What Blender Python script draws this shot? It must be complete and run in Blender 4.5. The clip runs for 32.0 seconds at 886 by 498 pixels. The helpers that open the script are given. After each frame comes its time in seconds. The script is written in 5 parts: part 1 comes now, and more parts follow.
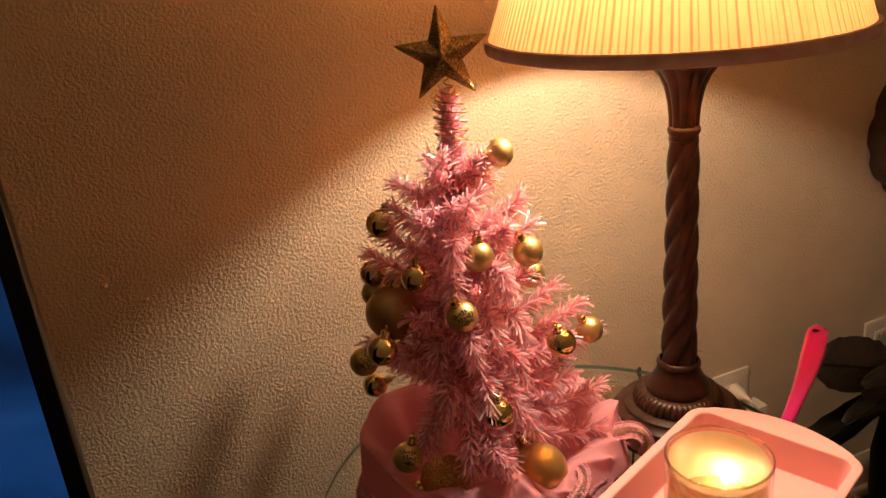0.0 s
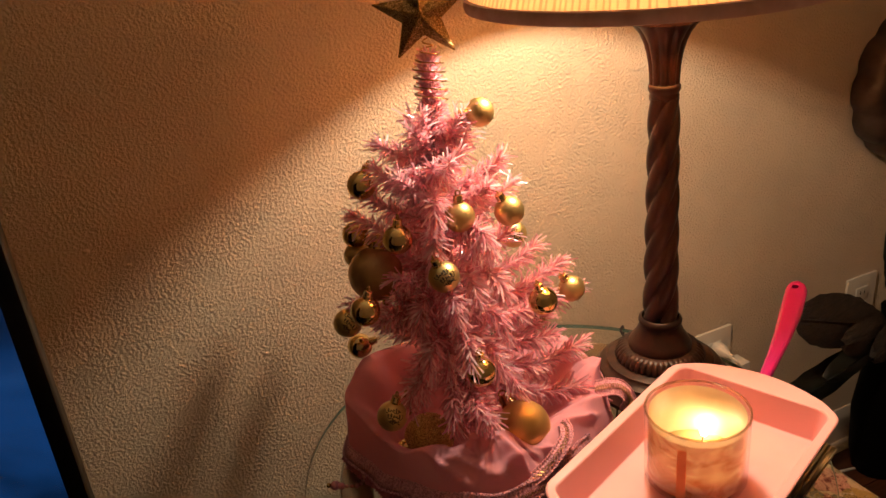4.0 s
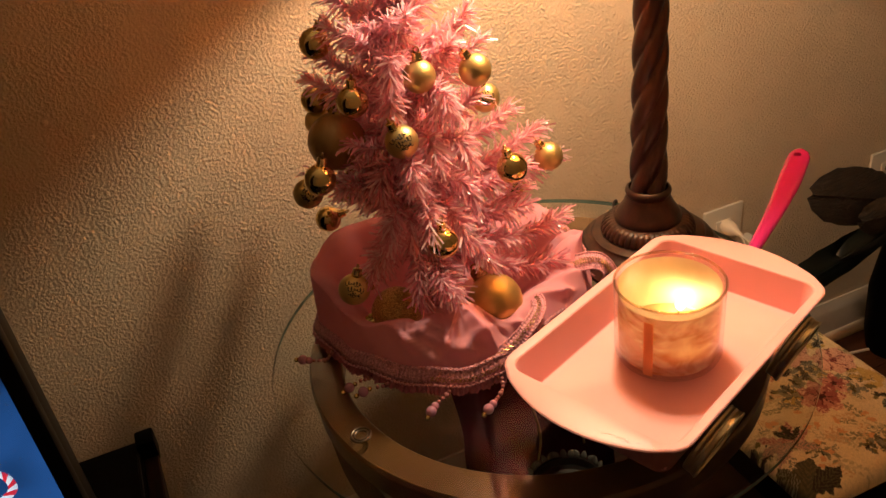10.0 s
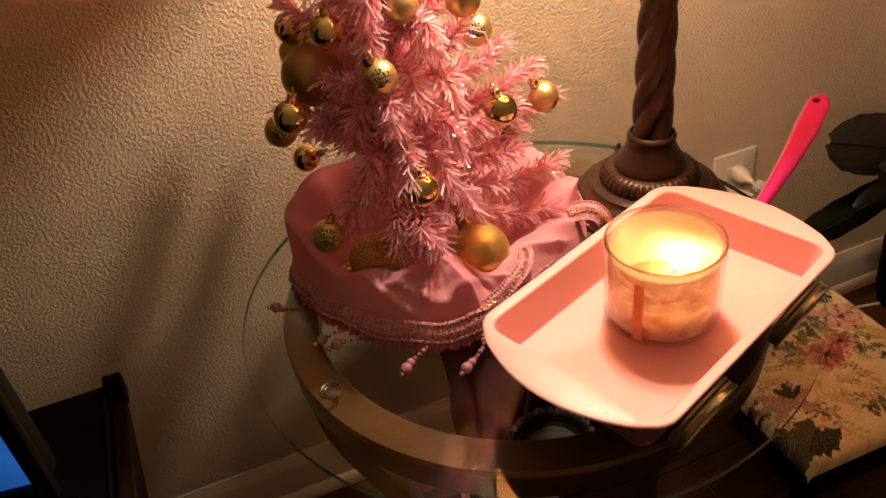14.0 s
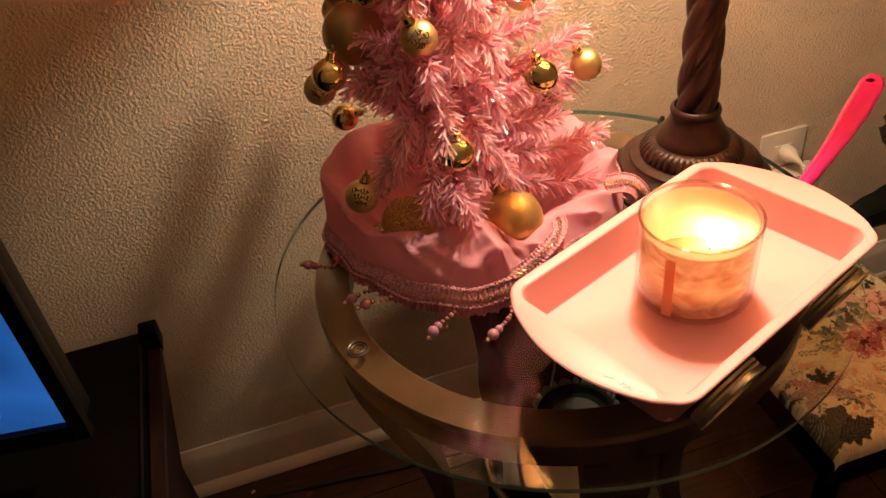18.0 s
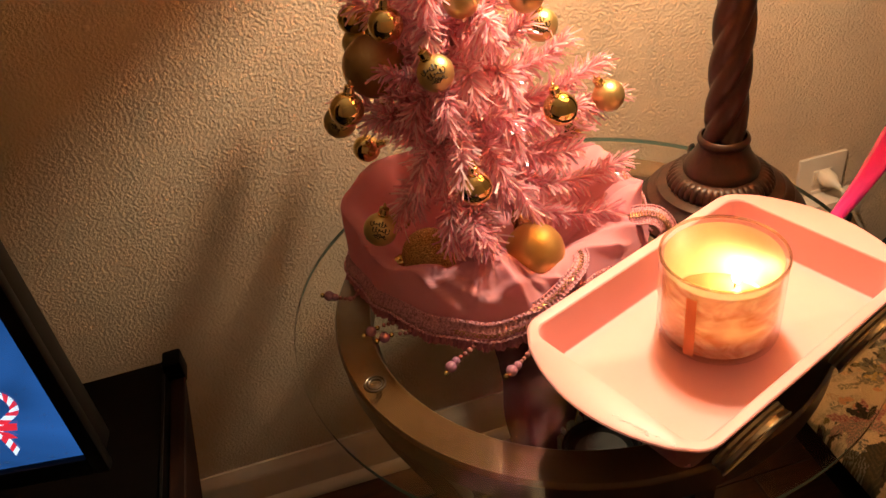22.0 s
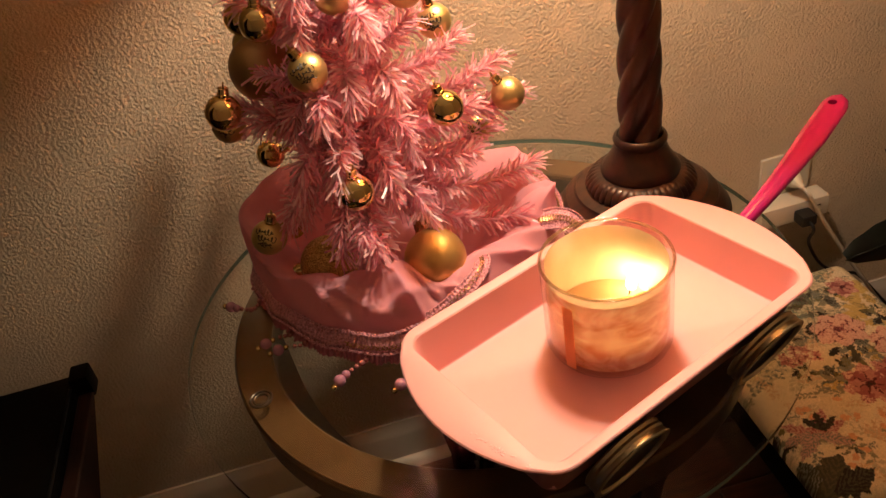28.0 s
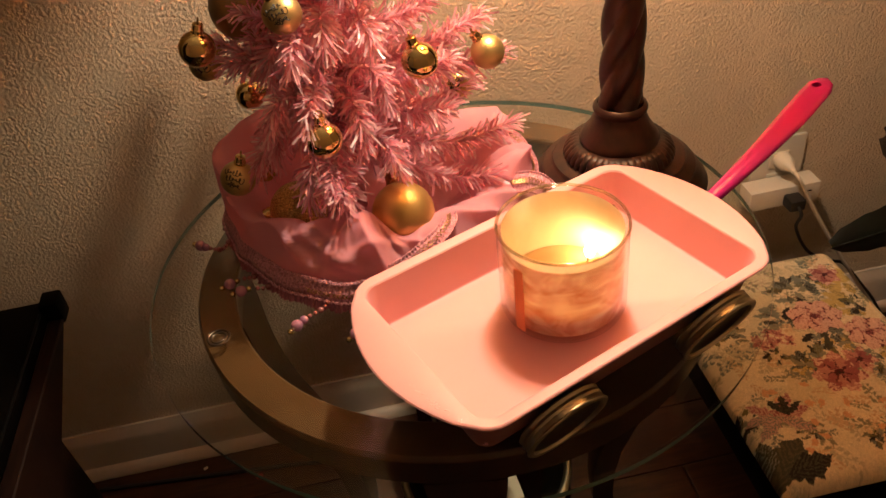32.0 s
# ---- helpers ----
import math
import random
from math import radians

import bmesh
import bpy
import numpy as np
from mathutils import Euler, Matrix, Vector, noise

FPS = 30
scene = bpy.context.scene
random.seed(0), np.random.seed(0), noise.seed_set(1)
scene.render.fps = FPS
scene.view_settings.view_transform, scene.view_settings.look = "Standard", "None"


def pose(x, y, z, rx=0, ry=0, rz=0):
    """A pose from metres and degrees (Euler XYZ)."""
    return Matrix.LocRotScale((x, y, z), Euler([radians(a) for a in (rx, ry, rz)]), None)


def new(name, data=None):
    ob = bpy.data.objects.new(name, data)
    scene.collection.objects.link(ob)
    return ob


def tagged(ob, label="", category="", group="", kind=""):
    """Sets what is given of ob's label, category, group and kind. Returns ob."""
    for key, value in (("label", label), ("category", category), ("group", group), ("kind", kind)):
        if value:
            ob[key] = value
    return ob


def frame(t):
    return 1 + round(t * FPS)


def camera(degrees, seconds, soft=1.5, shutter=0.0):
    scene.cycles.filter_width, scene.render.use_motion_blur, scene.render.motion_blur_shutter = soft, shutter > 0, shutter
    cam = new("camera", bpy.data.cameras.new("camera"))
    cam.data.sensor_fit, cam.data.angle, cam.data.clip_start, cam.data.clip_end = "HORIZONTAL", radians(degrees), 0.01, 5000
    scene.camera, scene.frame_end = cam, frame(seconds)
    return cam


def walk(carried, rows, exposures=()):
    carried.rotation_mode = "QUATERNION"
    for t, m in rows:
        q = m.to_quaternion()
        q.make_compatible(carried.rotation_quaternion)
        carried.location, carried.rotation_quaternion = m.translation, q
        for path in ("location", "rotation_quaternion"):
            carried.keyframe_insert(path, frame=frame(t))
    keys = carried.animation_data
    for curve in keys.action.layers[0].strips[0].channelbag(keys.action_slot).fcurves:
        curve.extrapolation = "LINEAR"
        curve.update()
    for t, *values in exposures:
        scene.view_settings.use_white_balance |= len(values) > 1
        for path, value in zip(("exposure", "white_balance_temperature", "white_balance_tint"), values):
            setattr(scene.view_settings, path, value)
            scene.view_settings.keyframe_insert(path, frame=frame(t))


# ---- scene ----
cam = camera(57.90, 32.0)
PATH = [
    (0, -0.4070, -0.6513, 1.2483, 68.686, 4.970, -24.471),
    (0.5, -0.4083, -0.6607, 1.2489, 69.119, 5.122, -24.984),
    (1, -0.4028, -0.6694, 1.2517, 68.592, 5.364, -25.767),
    (1.5, -0.3959, -0.6743, 1.2500, 68.028, 5.487, -26.265),
    (2, -0.4049, -0.6629, 1.2478, 67.508, 5.298, -25.767),
    (2.5, -0.4010, -0.6597, 1.2477, 66.936, 5.559, -25.651),
    (4.5, -0.4022, -0.6576, 1.2426, 66.068, 5.251, -25.129),
    (5, -0.4089, -0.6495, 1.2436, 66.565, 4.780, -23.560),
    (5.5, -0.4148, -0.6429, 1.2423, 66.917, 4.712, -22.663),
    (6, -0.4028, -0.6359, 1.2366, 65.766, 5.138, -22.962),
    (6.5, -0.3767, -0.6353, 1.2153, 63.728, 5.888, -23.483),
    (7, -0.3530, -0.6434, 1.2082, 62.105, 6.991, -24.267),
    (7.5, -0.3351, -0.6509, 1.1991, 61.113, 7.401, -24.788),
    (8, -0.3398, -0.6487, 1.1946, 60.799, 6.915, -23.503),
    (8.5, -0.3360, -0.6490, 1.1940, 60.395, 7.031, -21.974),
    (9, -0.3340, -0.6586, 1.1911, 59.896, 7.458, -21.996),
    (9.5, -0.3197, -0.6725, 1.1920, 59.163, 7.378, -23.039),
    (10, -0.3207, -0.6560, 1.1928, 58.446, 6.898, -23.209),
    (10.5, -0.3128, -0.6438, 1.1916, 58.230, 6.581, -22.670),
    (11, -0.3098, -0.6380, 1.1890, 57.896, 6.290, -22.219),
    (11.5, -0.3024, -0.6398, 1.1879, 57.162, 6.669, -21.963),
    (12, -0.3002, -0.6437, 1.1865, 56.775, 6.901, -21.722),
    (12.5, -0.3129, -0.6414, 1.1847, 56.612, 7.021, -21.534),
    (13, -0.3145, -0.6322, 1.1800, 55.659, 7.012, -21.686),
    (13.5, -0.2935, -0.6140, 1.1713, 54.497, 6.541, -21.933),
    (14, -0.2715, -0.6141, 1.1715, 53.720, 6.113, -21.551),
    (14.5, -0.2689, -0.6186, 1.1775, 53.242, 5.518, -20.524),
    (16.5, -0.2715, -0.6329, 1.1801, 53.641, 5.924, -21.579),
    (17, -0.2700, -0.6214, 1.1766, 53.057, 5.582, -20.735),
    (17.5, -0.2618, -0.6166, 1.1737, 52.143, 5.416, -18.975),
    (18, -0.2646, -0.6168, 1.1693, 51.713, 5.576, -17.543),
    (18.5, -0.2615, -0.6155, 1.1701, 51.272, 6.199, -16.862),
    (19, -0.2589, -0.6161, 1.1681, 51.184, 6.687, -16.892),
    (19.5, -0.2587, -0.6167, 1.1691, 51.200, 6.563, -16.631),
    (20, -0.2583, -0.6230, 1.1702, 51.695, 6.669, -16.627),
    (20.5, -0.2575, -0.6240, 1.1728, 52.342, 6.806, -16.549),
    (21, -0.2531, -0.6243, 1.1717, 52.456, 6.756, -16.711),
    (21.5, -0.2423, -0.6160, 1.1750, 52.485, 6.625, -16.149),
    (22, -0.2373, -0.6073, 1.1750, 53.149, 7.269, -14.998),
    (22.5, -0.2360, -0.6012, 1.1726, 53.552, 8.053, -14.353),
    (23, -0.2325, -0.5960, 1.1695, 53.832, 8.389, -14.080),
    (23.5, -0.2264, -0.5991, 1.1675, 53.804, 8.440, -14.327),
    (24, -0.2268, -0.6032, 1.1701, 53.794, 8.334, -14.311),
    (24.5, -0.2286, -0.6022, 1.1672, 54.210, 8.543, -13.455),
    (25, -0.2252, -0.6005, 1.1647, 54.335, 9.123, -13.601),
    (25.5, -0.1888, -0.5948, 1.1588, 53.608, 9.805, -14.877),
    (27.5, -0.1157, -0.6139, 1.1384, 54.876, 8.960, -13.547),
    (28, -0.1145, -0.6090, 1.1368, 53.789, 8.894, -13.942),
    (28.5, -0.1056, -0.6140, 1.1368, 53.681, 8.406, -14.398),
    (29, -0.0996, -0.6177, 1.1397, 54.547, 7.622, -13.230),
    (29.5, -0.0915, -0.6155, 1.1330, 53.868, 7.395, -12.968),
    (30, -0.0888, -0.6120, 1.1283, 52.363, 6.961, -13.634),
    (30.5, -0.0930, -0.6105, 1.1263, 51.811, 6.530, -12.778),
    (31, -0.0940, -0.6166, 1.1301, 52.063, 6.004, -11.266),
    (31.5, -0.0897, -0.6224, 1.1297, 52.082, 5.925, -10.449),
    (32, -0.0773, -0.6209, 1.1285, 51.386, 5.789, -10.769),
]
walk(cam, [(t, pose(*p)) for t, *p in PATH],
     ((0, 0.32, 5950, 4), (2, 0.35, 5950, 4), (6, 0.4, 5900, 4), (7, 0.42, 5850, 4), (8, 0.46, 5800, 4), (9, 0.47, 6500, 4), (10.3, 0.52, 6550, 4), (12, 0.62, 5950, 4),
      (14, 0.75, 5900, 4), (18, 0.96, 5950, 4), (19, 0.98, 6150, 4), (20, 0.97, 6400, 4), (23.4, 0.9, 6300, 4), (24, 0.88, 6800, 4), (24.6, 0.88, 7900, 4), (25.5, 0.88, 8100, 4),
      (27.5, 0.6, 6000, 4), (28, 0.58, 5980, 4), (32, 0.65, 6020, 4)))

# ---- light ----
G = 0.636          # top of the glass table
WALL = 0.370       # face of the back wall
LAMP = (0.189, 0.0505)
PAN_TURN = 22.5
PAN = (0.060, -0.163)

world = bpy.data.worlds.new("room_air")
world.use_nodes = True
scene.world = world
bg = world.node_tree.nodes["Background"]
bg.inputs["Color"].default_value = (0.75, 0.72, 0.68, 1)
bg.inputs["Strength"].default_value = 0.0


def point_lamp(name, place, watts, colour, radius):
    data = bpy.data.lights.new(name, "POINT")
    data.energy, data.color, data.shadow_soft_size = watts, colour, radius
    ob = new(name, data)
    ob.location = place
    return ob


BULB = (0.148, 0.062, 1.254)
point_lamp("lamp_bulb_light", BULB, 13.2, (1.0, 0.735, 0.50), 0.024)


# ---- material helpers ----
def ramp(nt, src, stops):
    n = nt.nodes.new("ShaderNodeValToRGB")
    while len(n.color_ramp.elements) < len(stops):
        n.color_ramp.elements.new(0.5)
    for e, (p, c) in zip(n.color_ramp.elements, stops):
        e.position = p
        e.color = (*c, 1) if len(c) == 3 else c
    nt.links.new(src, n.inputs[0])
    return n.outputs[0]


def noise_tex(nt, scale, detail=4.0, rough=0.55, coord="Object", stretch=(1, 1, 1), kind="noise", distort=0.0):
    tc = nt.nodes.new("ShaderNodeTexCoord")
    mp = nt.nodes.new("ShaderNodeMapping")
    mp.inputs["Scale"].default_value = stretch
    nt.links.new(tc.outputs[coord], mp.inputs["Vector"])
    if kind == "noise":
        n = nt.nodes.new("ShaderNodeTexNoise")
        n.inputs["Detail"].default_value = detail
        n.inputs["Roughness"].default_value = rough
        n.inputs["Distortion"].default_value = distort
    else:
        n = nt.nodes.new("ShaderNodeTexVoronoi")
    n.inputs["Scale"].default_value = scale
    nt.links.new(mp.outputs[0], n.inputs["Vector"])
    return n


def material(name, a, b=None, scale=30.0, rough=0.5, metal=0.0, bump=0.0, bump_scale=None, bump_depth=0.001,
             stretch=(1, 1, 1), coat=0.0, rough_var=0.0, sheen=0.0, distort=0.0, spread=(0.35, 0.65)):
    """A principled material: two tones mixed by noise, uneven gloss, fine relief."""
    m = bpy.data.materials.new(name)
    m.use_nodes = True
    nt = m.node_tree
    p = nt.nodes["Principled BSDF"]
    p.inputs["Metallic"].default_value = metal
    p.inputs["Roughness"].default_value = rough
    p.inputs["Coat Weight"].default_value = coat
    p.inputs["Sheen Weight"].default_value = sheen
    n = noise_tex(nt, scale, stretch=stretch, distort=distort)
    b = b or tuple(v * 0.8 for v in a)
    nt.links.new(ramp(nt, n.outputs["Fac"], [(spread[0], b), (spread[1], a)]), p.inputs["Base Color"])
    if rough_var:
        n3 = noise_tex(nt, scale * 0.35)
        mr = nt.nodes.new("ShaderNodeMapRange")
        mr.inputs["To Min"].default_value = max(0.02, rough - rough_var)
        mr.inputs["To Max"].default_value = min(1, rough + rough_var)
        nt.links.new(n3.outputs["Fac"], mr.inputs["Value"])
        nt.links.new(mr.outputs[0], p.inputs["Roughness"])
    if bump:
        n2 = noise_tex(nt, bump_scale or scale * 4, stretch=stretch)
        bp = nt.nodes.new("ShaderNodeBump")
        bp.inputs["Strength"].default_value = bump
        bp.inputs["Distance"].default_value = bump_depth
        nt.links.new(n2.outputs["Fac"], bp.inputs["Height"])
        nt.links.new(bp.outputs[0], p.inputs["Normal"])
    return m


def clear_glass(name, tint=(0.93, 0.97, 0.95), rough=0.01, gain=1.0):
    """Thin clear glass: it lets light through and mirrors at a slant."""
    m = bpy.data.materials.new(name)
    m.use_nodes = True
    nt = m.node_tree
    nt.nodes.remove(nt.nodes["Principled BSDF"])
    out = nt.nodes["Material Output"]
    tr = nt.nodes.new("ShaderNodeBsdfTransparent")
    tr.inputs["Color"].default_value = (*tint, 1)
    gl = nt.nodes.new("ShaderNodeBsdfGlossy")
    gl.inputs["Roughness"].default_value = rough
    lw = nt.nodes.new("ShaderNodeLayerWeight")
    lw.inputs["Blend"].default_value = 0.5
    pw = nt.nodes.new("ShaderNodeMath")
    pw.operation = "POWER"
    pw.inputs[1].default_value = 4.5
    nt.links.new(lw.outputs["Facing"], pw.inputs[0])
    mx = nt.nodes.new("ShaderNodeMixShader")
    mu = nt.nodes.new("ShaderNodeMath")
    mu.operation = "MULTIPLY_ADD"
    mu.inputs[1].default_value = gain * 0.9
    mu.inputs[2].default_value = gain * 0.04
    mu.use_clamp = True
    nt.links.new(pw.outputs[0], mu.inputs[0])
    nt.links.new(mu.outputs[0], mx.inputs[0])
    nt.links.new(tr.outputs[0], mx.inputs[1])
    nt.links.new(gl.outputs[0], mx.inputs[2])
    nt.links.new(mx.outputs[0], out.inputs[0])
    return m


def translucent(name, a, b, scale=60.0, share=0.5, rough=0.8, stretch=(1, 1, 1), distort=0.0, gloss=0.0):
    """Thin stuff that light shines through: cloth, paper, wax."""
    m = bpy.data.materials.new(name)
    m.use_nodes = True
    nt = m.node_tree
    p = nt.nodes["Principled BSDF"]
    p.inputs["Roughness"].default_value = rough
    p.inputs["Specular IOR Level"].default_value = gloss
    n = noise_tex(nt, scale, stretch=stretch, distort=distort)
    c = ramp(nt, n.outputs["Fac"], [(0.35, b), (0.65, a)])
    t = nt.nodes.new("ShaderNodeBsdfTranslucent")
    mx = nt.nodes.new("ShaderNodeMixShader")
    mx.inputs[0].default_value = share
    nt.links.new(c, p.inputs["Base Color"])
    nt.links.new(c, t.inputs["Color"])
    nt.links.new(p.outputs[0], mx.inputs[1])
    nt.links.new(t.outputs[0], mx.inputs[2])
    nt.links.new(mx.outputs[0], nt.nodes["Material Output"].inputs[0])
    return m


def glow(name, colour, strength):
    m = bpy.data.materials.new(name)
    m.use_nodes = True
    nt = m.node_tree
    p = nt.nodes["Principled BSDF"]
    p.inputs["Base Color"].default_value = (*colour, 1)
    p.inputs["Emission Color"].default_value = (*colour, 1)
    p.inputs["Emission Strength"].default_value = strength
    return m


def flame_glow(name, colour, strength):
    """A flame: it shines and casts no solid shade."""
    m = bpy.data.materials.new(name)
    m.use_nodes = True
    nt = m.node_tree
    nt.nodes.remove(nt.nodes["Principled BSDF"])
    e = nt.nodes.new("ShaderNodeEmission")
    e.inputs["Color"].default_value = (*colour, 1)
    e.inputs["Strength"].default_value = strength
    tr = nt.nodes.new("ShaderNodeBsdfTransparent")
    ad = nt.nodes.new("ShaderNodeAddShader")
    nt.links.new(e.outputs[0], ad.inputs[0])
    nt.links.new(tr.outputs[0], ad.inputs[1])
    nt.links.new(ad.outputs[0], nt.nodes["Material Output"].inputs[0])
    return m


# ---- materials ----
def wall_paint():
    m = material("textured_wall_paint", (0.61, 0.50, 0.36), (0.555, 0.45, 0.32), scale=6, rough=0.75)
    nt = m.node_tree
    p = nt.nodes["Principled BSDF"]
    big = noise_tex(nt, 235, detail=5, rough=0.5, distort=0.1)
    fine = noise_tex(nt, 520, detail=3)
    patch = ramp(nt, noise_tex(nt, 22, detail=2).outputs["Fac"], [(0.34, (0.45, 0.45, 0.45)), (0.46, (1, 1, 1))])
    flat = ramp(nt, big.outputs["Fac"], [(0.35, (0, 0, 0)), (0.68, (1, 1, 1))])
    gate = nt.nodes.new("ShaderNodeMath")
    gate.operation = "MULTIPLY"
    nt.links.new(flat, gate.inputs[0])
    nt.links.new(patch, gate.inputs[1])
    add = nt.nodes.new("ShaderNodeMath")
    add.operation = "MULTIPLY_ADD"
    add.inputs[1].default_value = 0.45
    nt.links.new(fine.outputs["Fac"], add.inputs[0])
    nt.links.new(gate.outputs[0], add.inputs[2])
    bp = nt.nodes.new("ShaderNodeBump")
    bp.inputs["Strength"].default_value = 0.9
    bp.inputs["Distance"].default_value = 0.0017
    nt.links.new(add.outputs[0], bp.inputs["Height"])
    nt.links.new(bp.outputs[0], p.inputs["Normal"])
    return m


M_WALL = wall_paint()
M_TRIM = material("cream_trim_paint", (0.64, 0.56, 0.47), (0.58, 0.50, 0.42), scale=12, rough=0.4, bump=0.1)
M_FLOOR = material("dark_wood_floor", (0.085, 0.030, 0.013), (0.045, 0.015, 0.007), scale=14, rough=0.35, stretch=(1, 8, 1), bump=0.15)
# for the unseen walls and ceiling: pale and warm to lift bounced light
M_CEIL = material("warm_bounce_paint", (0.88, 0.79, 0.66), (0.85, 0.76, 0.63), rough=0.9, bump=0.3, bump_scale=80)
M_GLASS = clear_glass("table_glass", (0.965, 0.985, 0.975), 0.008)
M_EDGE = material("green_glass_edge", (0.16, 0.27, 0.22), (0.10, 0.19, 0.155), scale=20, rough=0.10, coat=1.0)
M_RING = material("light_varnished_wood", (0.145, 0.073, 0.027), (0.098, 0.048, 0.0165), scale=9, rough=0.28, stretch=(3, 3, 1), coat=0.3)
M_DARKWOOD = material("dark_table_wood", (0.045, 0.022, 0.012), (0.022, 0.011, 0.007), scale=14, rough=0.32, stretch=(6, 6, 1), coat=0.2)
M_LAMPWOOD = material("mahogany_lamp_finish", (0.046, 0.0145, 0.0078), (0.012, 0.005, 0.0034), scale=26, rough=0.38, stretch=(2, 2, 1), coat=0.15, bump=0.15, rough_var=0.1)
M_LAMPWOOD.node_tree.nodes["Principled BSDF"].inputs["Specular IOR Level"].default_value = 0.35
M_PAN = material("pink_pan_coating", (0.80, 0.415, 0.41), (0.775, 0.395, 0.385), scale=18, rough=0.42, bump=0.04, bump_scale=400, rough_var=0.08)
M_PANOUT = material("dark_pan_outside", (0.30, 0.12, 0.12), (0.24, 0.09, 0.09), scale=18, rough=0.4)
M_HANDLE = material("hot_pink_silicone", (0.58, 0.013, 0.24), (0.54, 0.012, 0.22), scale=15, rough=0.2, coat=0.9)
M_GOLDLID = material("brass_jar_lid", (0.66, 0.56, 0.36), (0.54, 0.45, 0.28), scale=30, rough=0.34, metal=1.0, rough_var=0.1)
M_LIDDARK = material("dark_lid_disc", (0.05, 0.03, 0.02), (0.03, 0.02, 0.015), scale=30, rough=0.3, metal=0.6)
M_BRONZE = material("satin_bronze", (0.44, 0.31, 0.145), (0.39, 0.27, 0.125), scale=26, rough=0.45, metal=0.85)
M_GOLD = material("mirror_gold", (0.70, 0.55, 0.24), (0.66, 0.51, 0.215), scale=20, rough=0.06, metal=1.0)
M_GOLDMATT = material("satin_gold", (0.66, 0.52, 0.225), (0.60, 0.47, 0.195), scale=30, rough=0.40, metal=0.9, rough_var=0.05)
M_GOLDBIG = material("satin_bronze_gold", (0.70, 0.475, 0.16), (0.64, 0.43, 0.14), scale=26, rough=0.43, metal=0.85)
M_INK = material("black_print", (0.02, 0.015, 0.01), rough=0.5)
M_WIRE = material("old_gold_wire", (0.45, 0.28, 0.11), (0.35, 0.2, 0.07), scale=60, rough=0.3, metal=1.0)


# ---- mesh helpers ----
def finish(name, bm, mat, smooth=True):
    me = bpy.data.meshes.new(name)
    bm.normal_update()
    bm.to_mesh(me)
    bm.free()
    for mt in (mat if isinstance(mat, (list, tuple)) else [mat]):
        me.materials.append(mt)
    if smooth:
        for poly in me.polygons:
            poly.use_smooth = True
    return me


def part(name, bm, mat, parent, label="", smooth=True, sharp=40):
    me = finish(name, bm, mat, smooth)
    if smooth:
        me.set_sharp_from_angle(angle=radians(sharp))
    ob = new(name, me)
    ob.parent = parent
    if label:
        ob["label"] = label
    return ob


def solid(name, bm, mat, label, category, at=None, kind="", group="", smooth=True, sharp=40):
    ob = part(name, bm, mat, None, "", smooth, sharp)
    if at is not None:
        ob.matrix_basis = at
    return tagged(ob, label, category, group, kind)


def thing(name, at, label, category, group="", kind=""):
    ob = new(name)
    ob.empty_display_size = 0.05
    ob.matrix_basis = at if isinstance(at, Matrix) else pose(*at)
    return tagged(ob, label, category, group, kind)


def box(size, m=None, bevel=0.0, bm=None):
    bm = bm or bmesh.new()
    r = bmesh.ops.create_cube(bm, size=1.0, matrix=(m or Matrix()) @ Matrix.Diagonal((*size, 1)))
    if bevel:
        vs = set(r["verts"])
        es = [e for e in bm.edges if e.verts[0] in vs and e.verts[1] in vs]
        bmesh.ops.bevel(bm, geom=es, offset=bevel, segments=2, affect="EDGES", profile=0.6)
    return bm


def grid_mesh(rings, closed_u=True, cap_first=False, cap_last=False, bm=None):
    """A skin over rings of points (each a list of the same length)."""
    bm = bm or bmesh.new()
    vs = [[bm.verts.new(p) for p in ring] for ring in rings]
    n = len(rings[0])
    for a, b in zip(vs, vs[1:]):
        for i in range(n if closed_u else n - 1):
            j = (i + 1) % n
            bm.faces.new((a[i], a[j], b[j], b[i]))
    if cap_first:
        bm.faces.new(list(reversed(vs[0])))
    if cap_last:
        bm.faces.new(vs[-1])
    return bm


def lathe(profile, seg=48, wave=None, bm=None, caps=(False, False)):
    """Turns (radius, height) pairs round z; wave(angle, height) scales the radius."""
    rings = []
    for r, h in profile:
        ring = []
        for i in range(seg):
            a = 2 * math.pi * i / seg
            k = wave(a, h) if wave else 1.0
            ring.append((r * k * math.cos(a), r * k * math.sin(a), h))
        rings.append(ring)
    return grid_mesh(rings, True, caps[0], caps[1], bm)


def tube(points, radius, seg=8, bm=None, caps=True):
    """A round bar along points; radius is one number or one a point."""
    pts = [Vector(p) for p in points]
    rs = radius if isinstance(radius, (list, tuple)) else [radius] * len(pts)
    rings = []
    side = None
    for i, p in enumerate(pts):
        d = (pts[min(i + 1, len(pts) - 1)] - pts[max(i - 1, 0)]).normalized()
        if side is None:
            side = d.orthogonal().normalized()
        side = (side - d * side.dot(d)).normalized()
        up = d.cross(side)
        rings.append([p + (side * math.cos(2 * math.pi * k / seg) + up * math.sin(2 * math.pi * k / seg)) * rs[i] for k in range(seg)])
    return grid_mesh(rings, True, caps, caps, bm)


def ball(r, m=None, u=20, v=12, bm=None):
    bm = bm or bmesh.new()
    bmesh.ops.create_uvsphere(bm, u_segments=u, v_segments=v, radius=r, matrix=m or Matrix())
    return bm


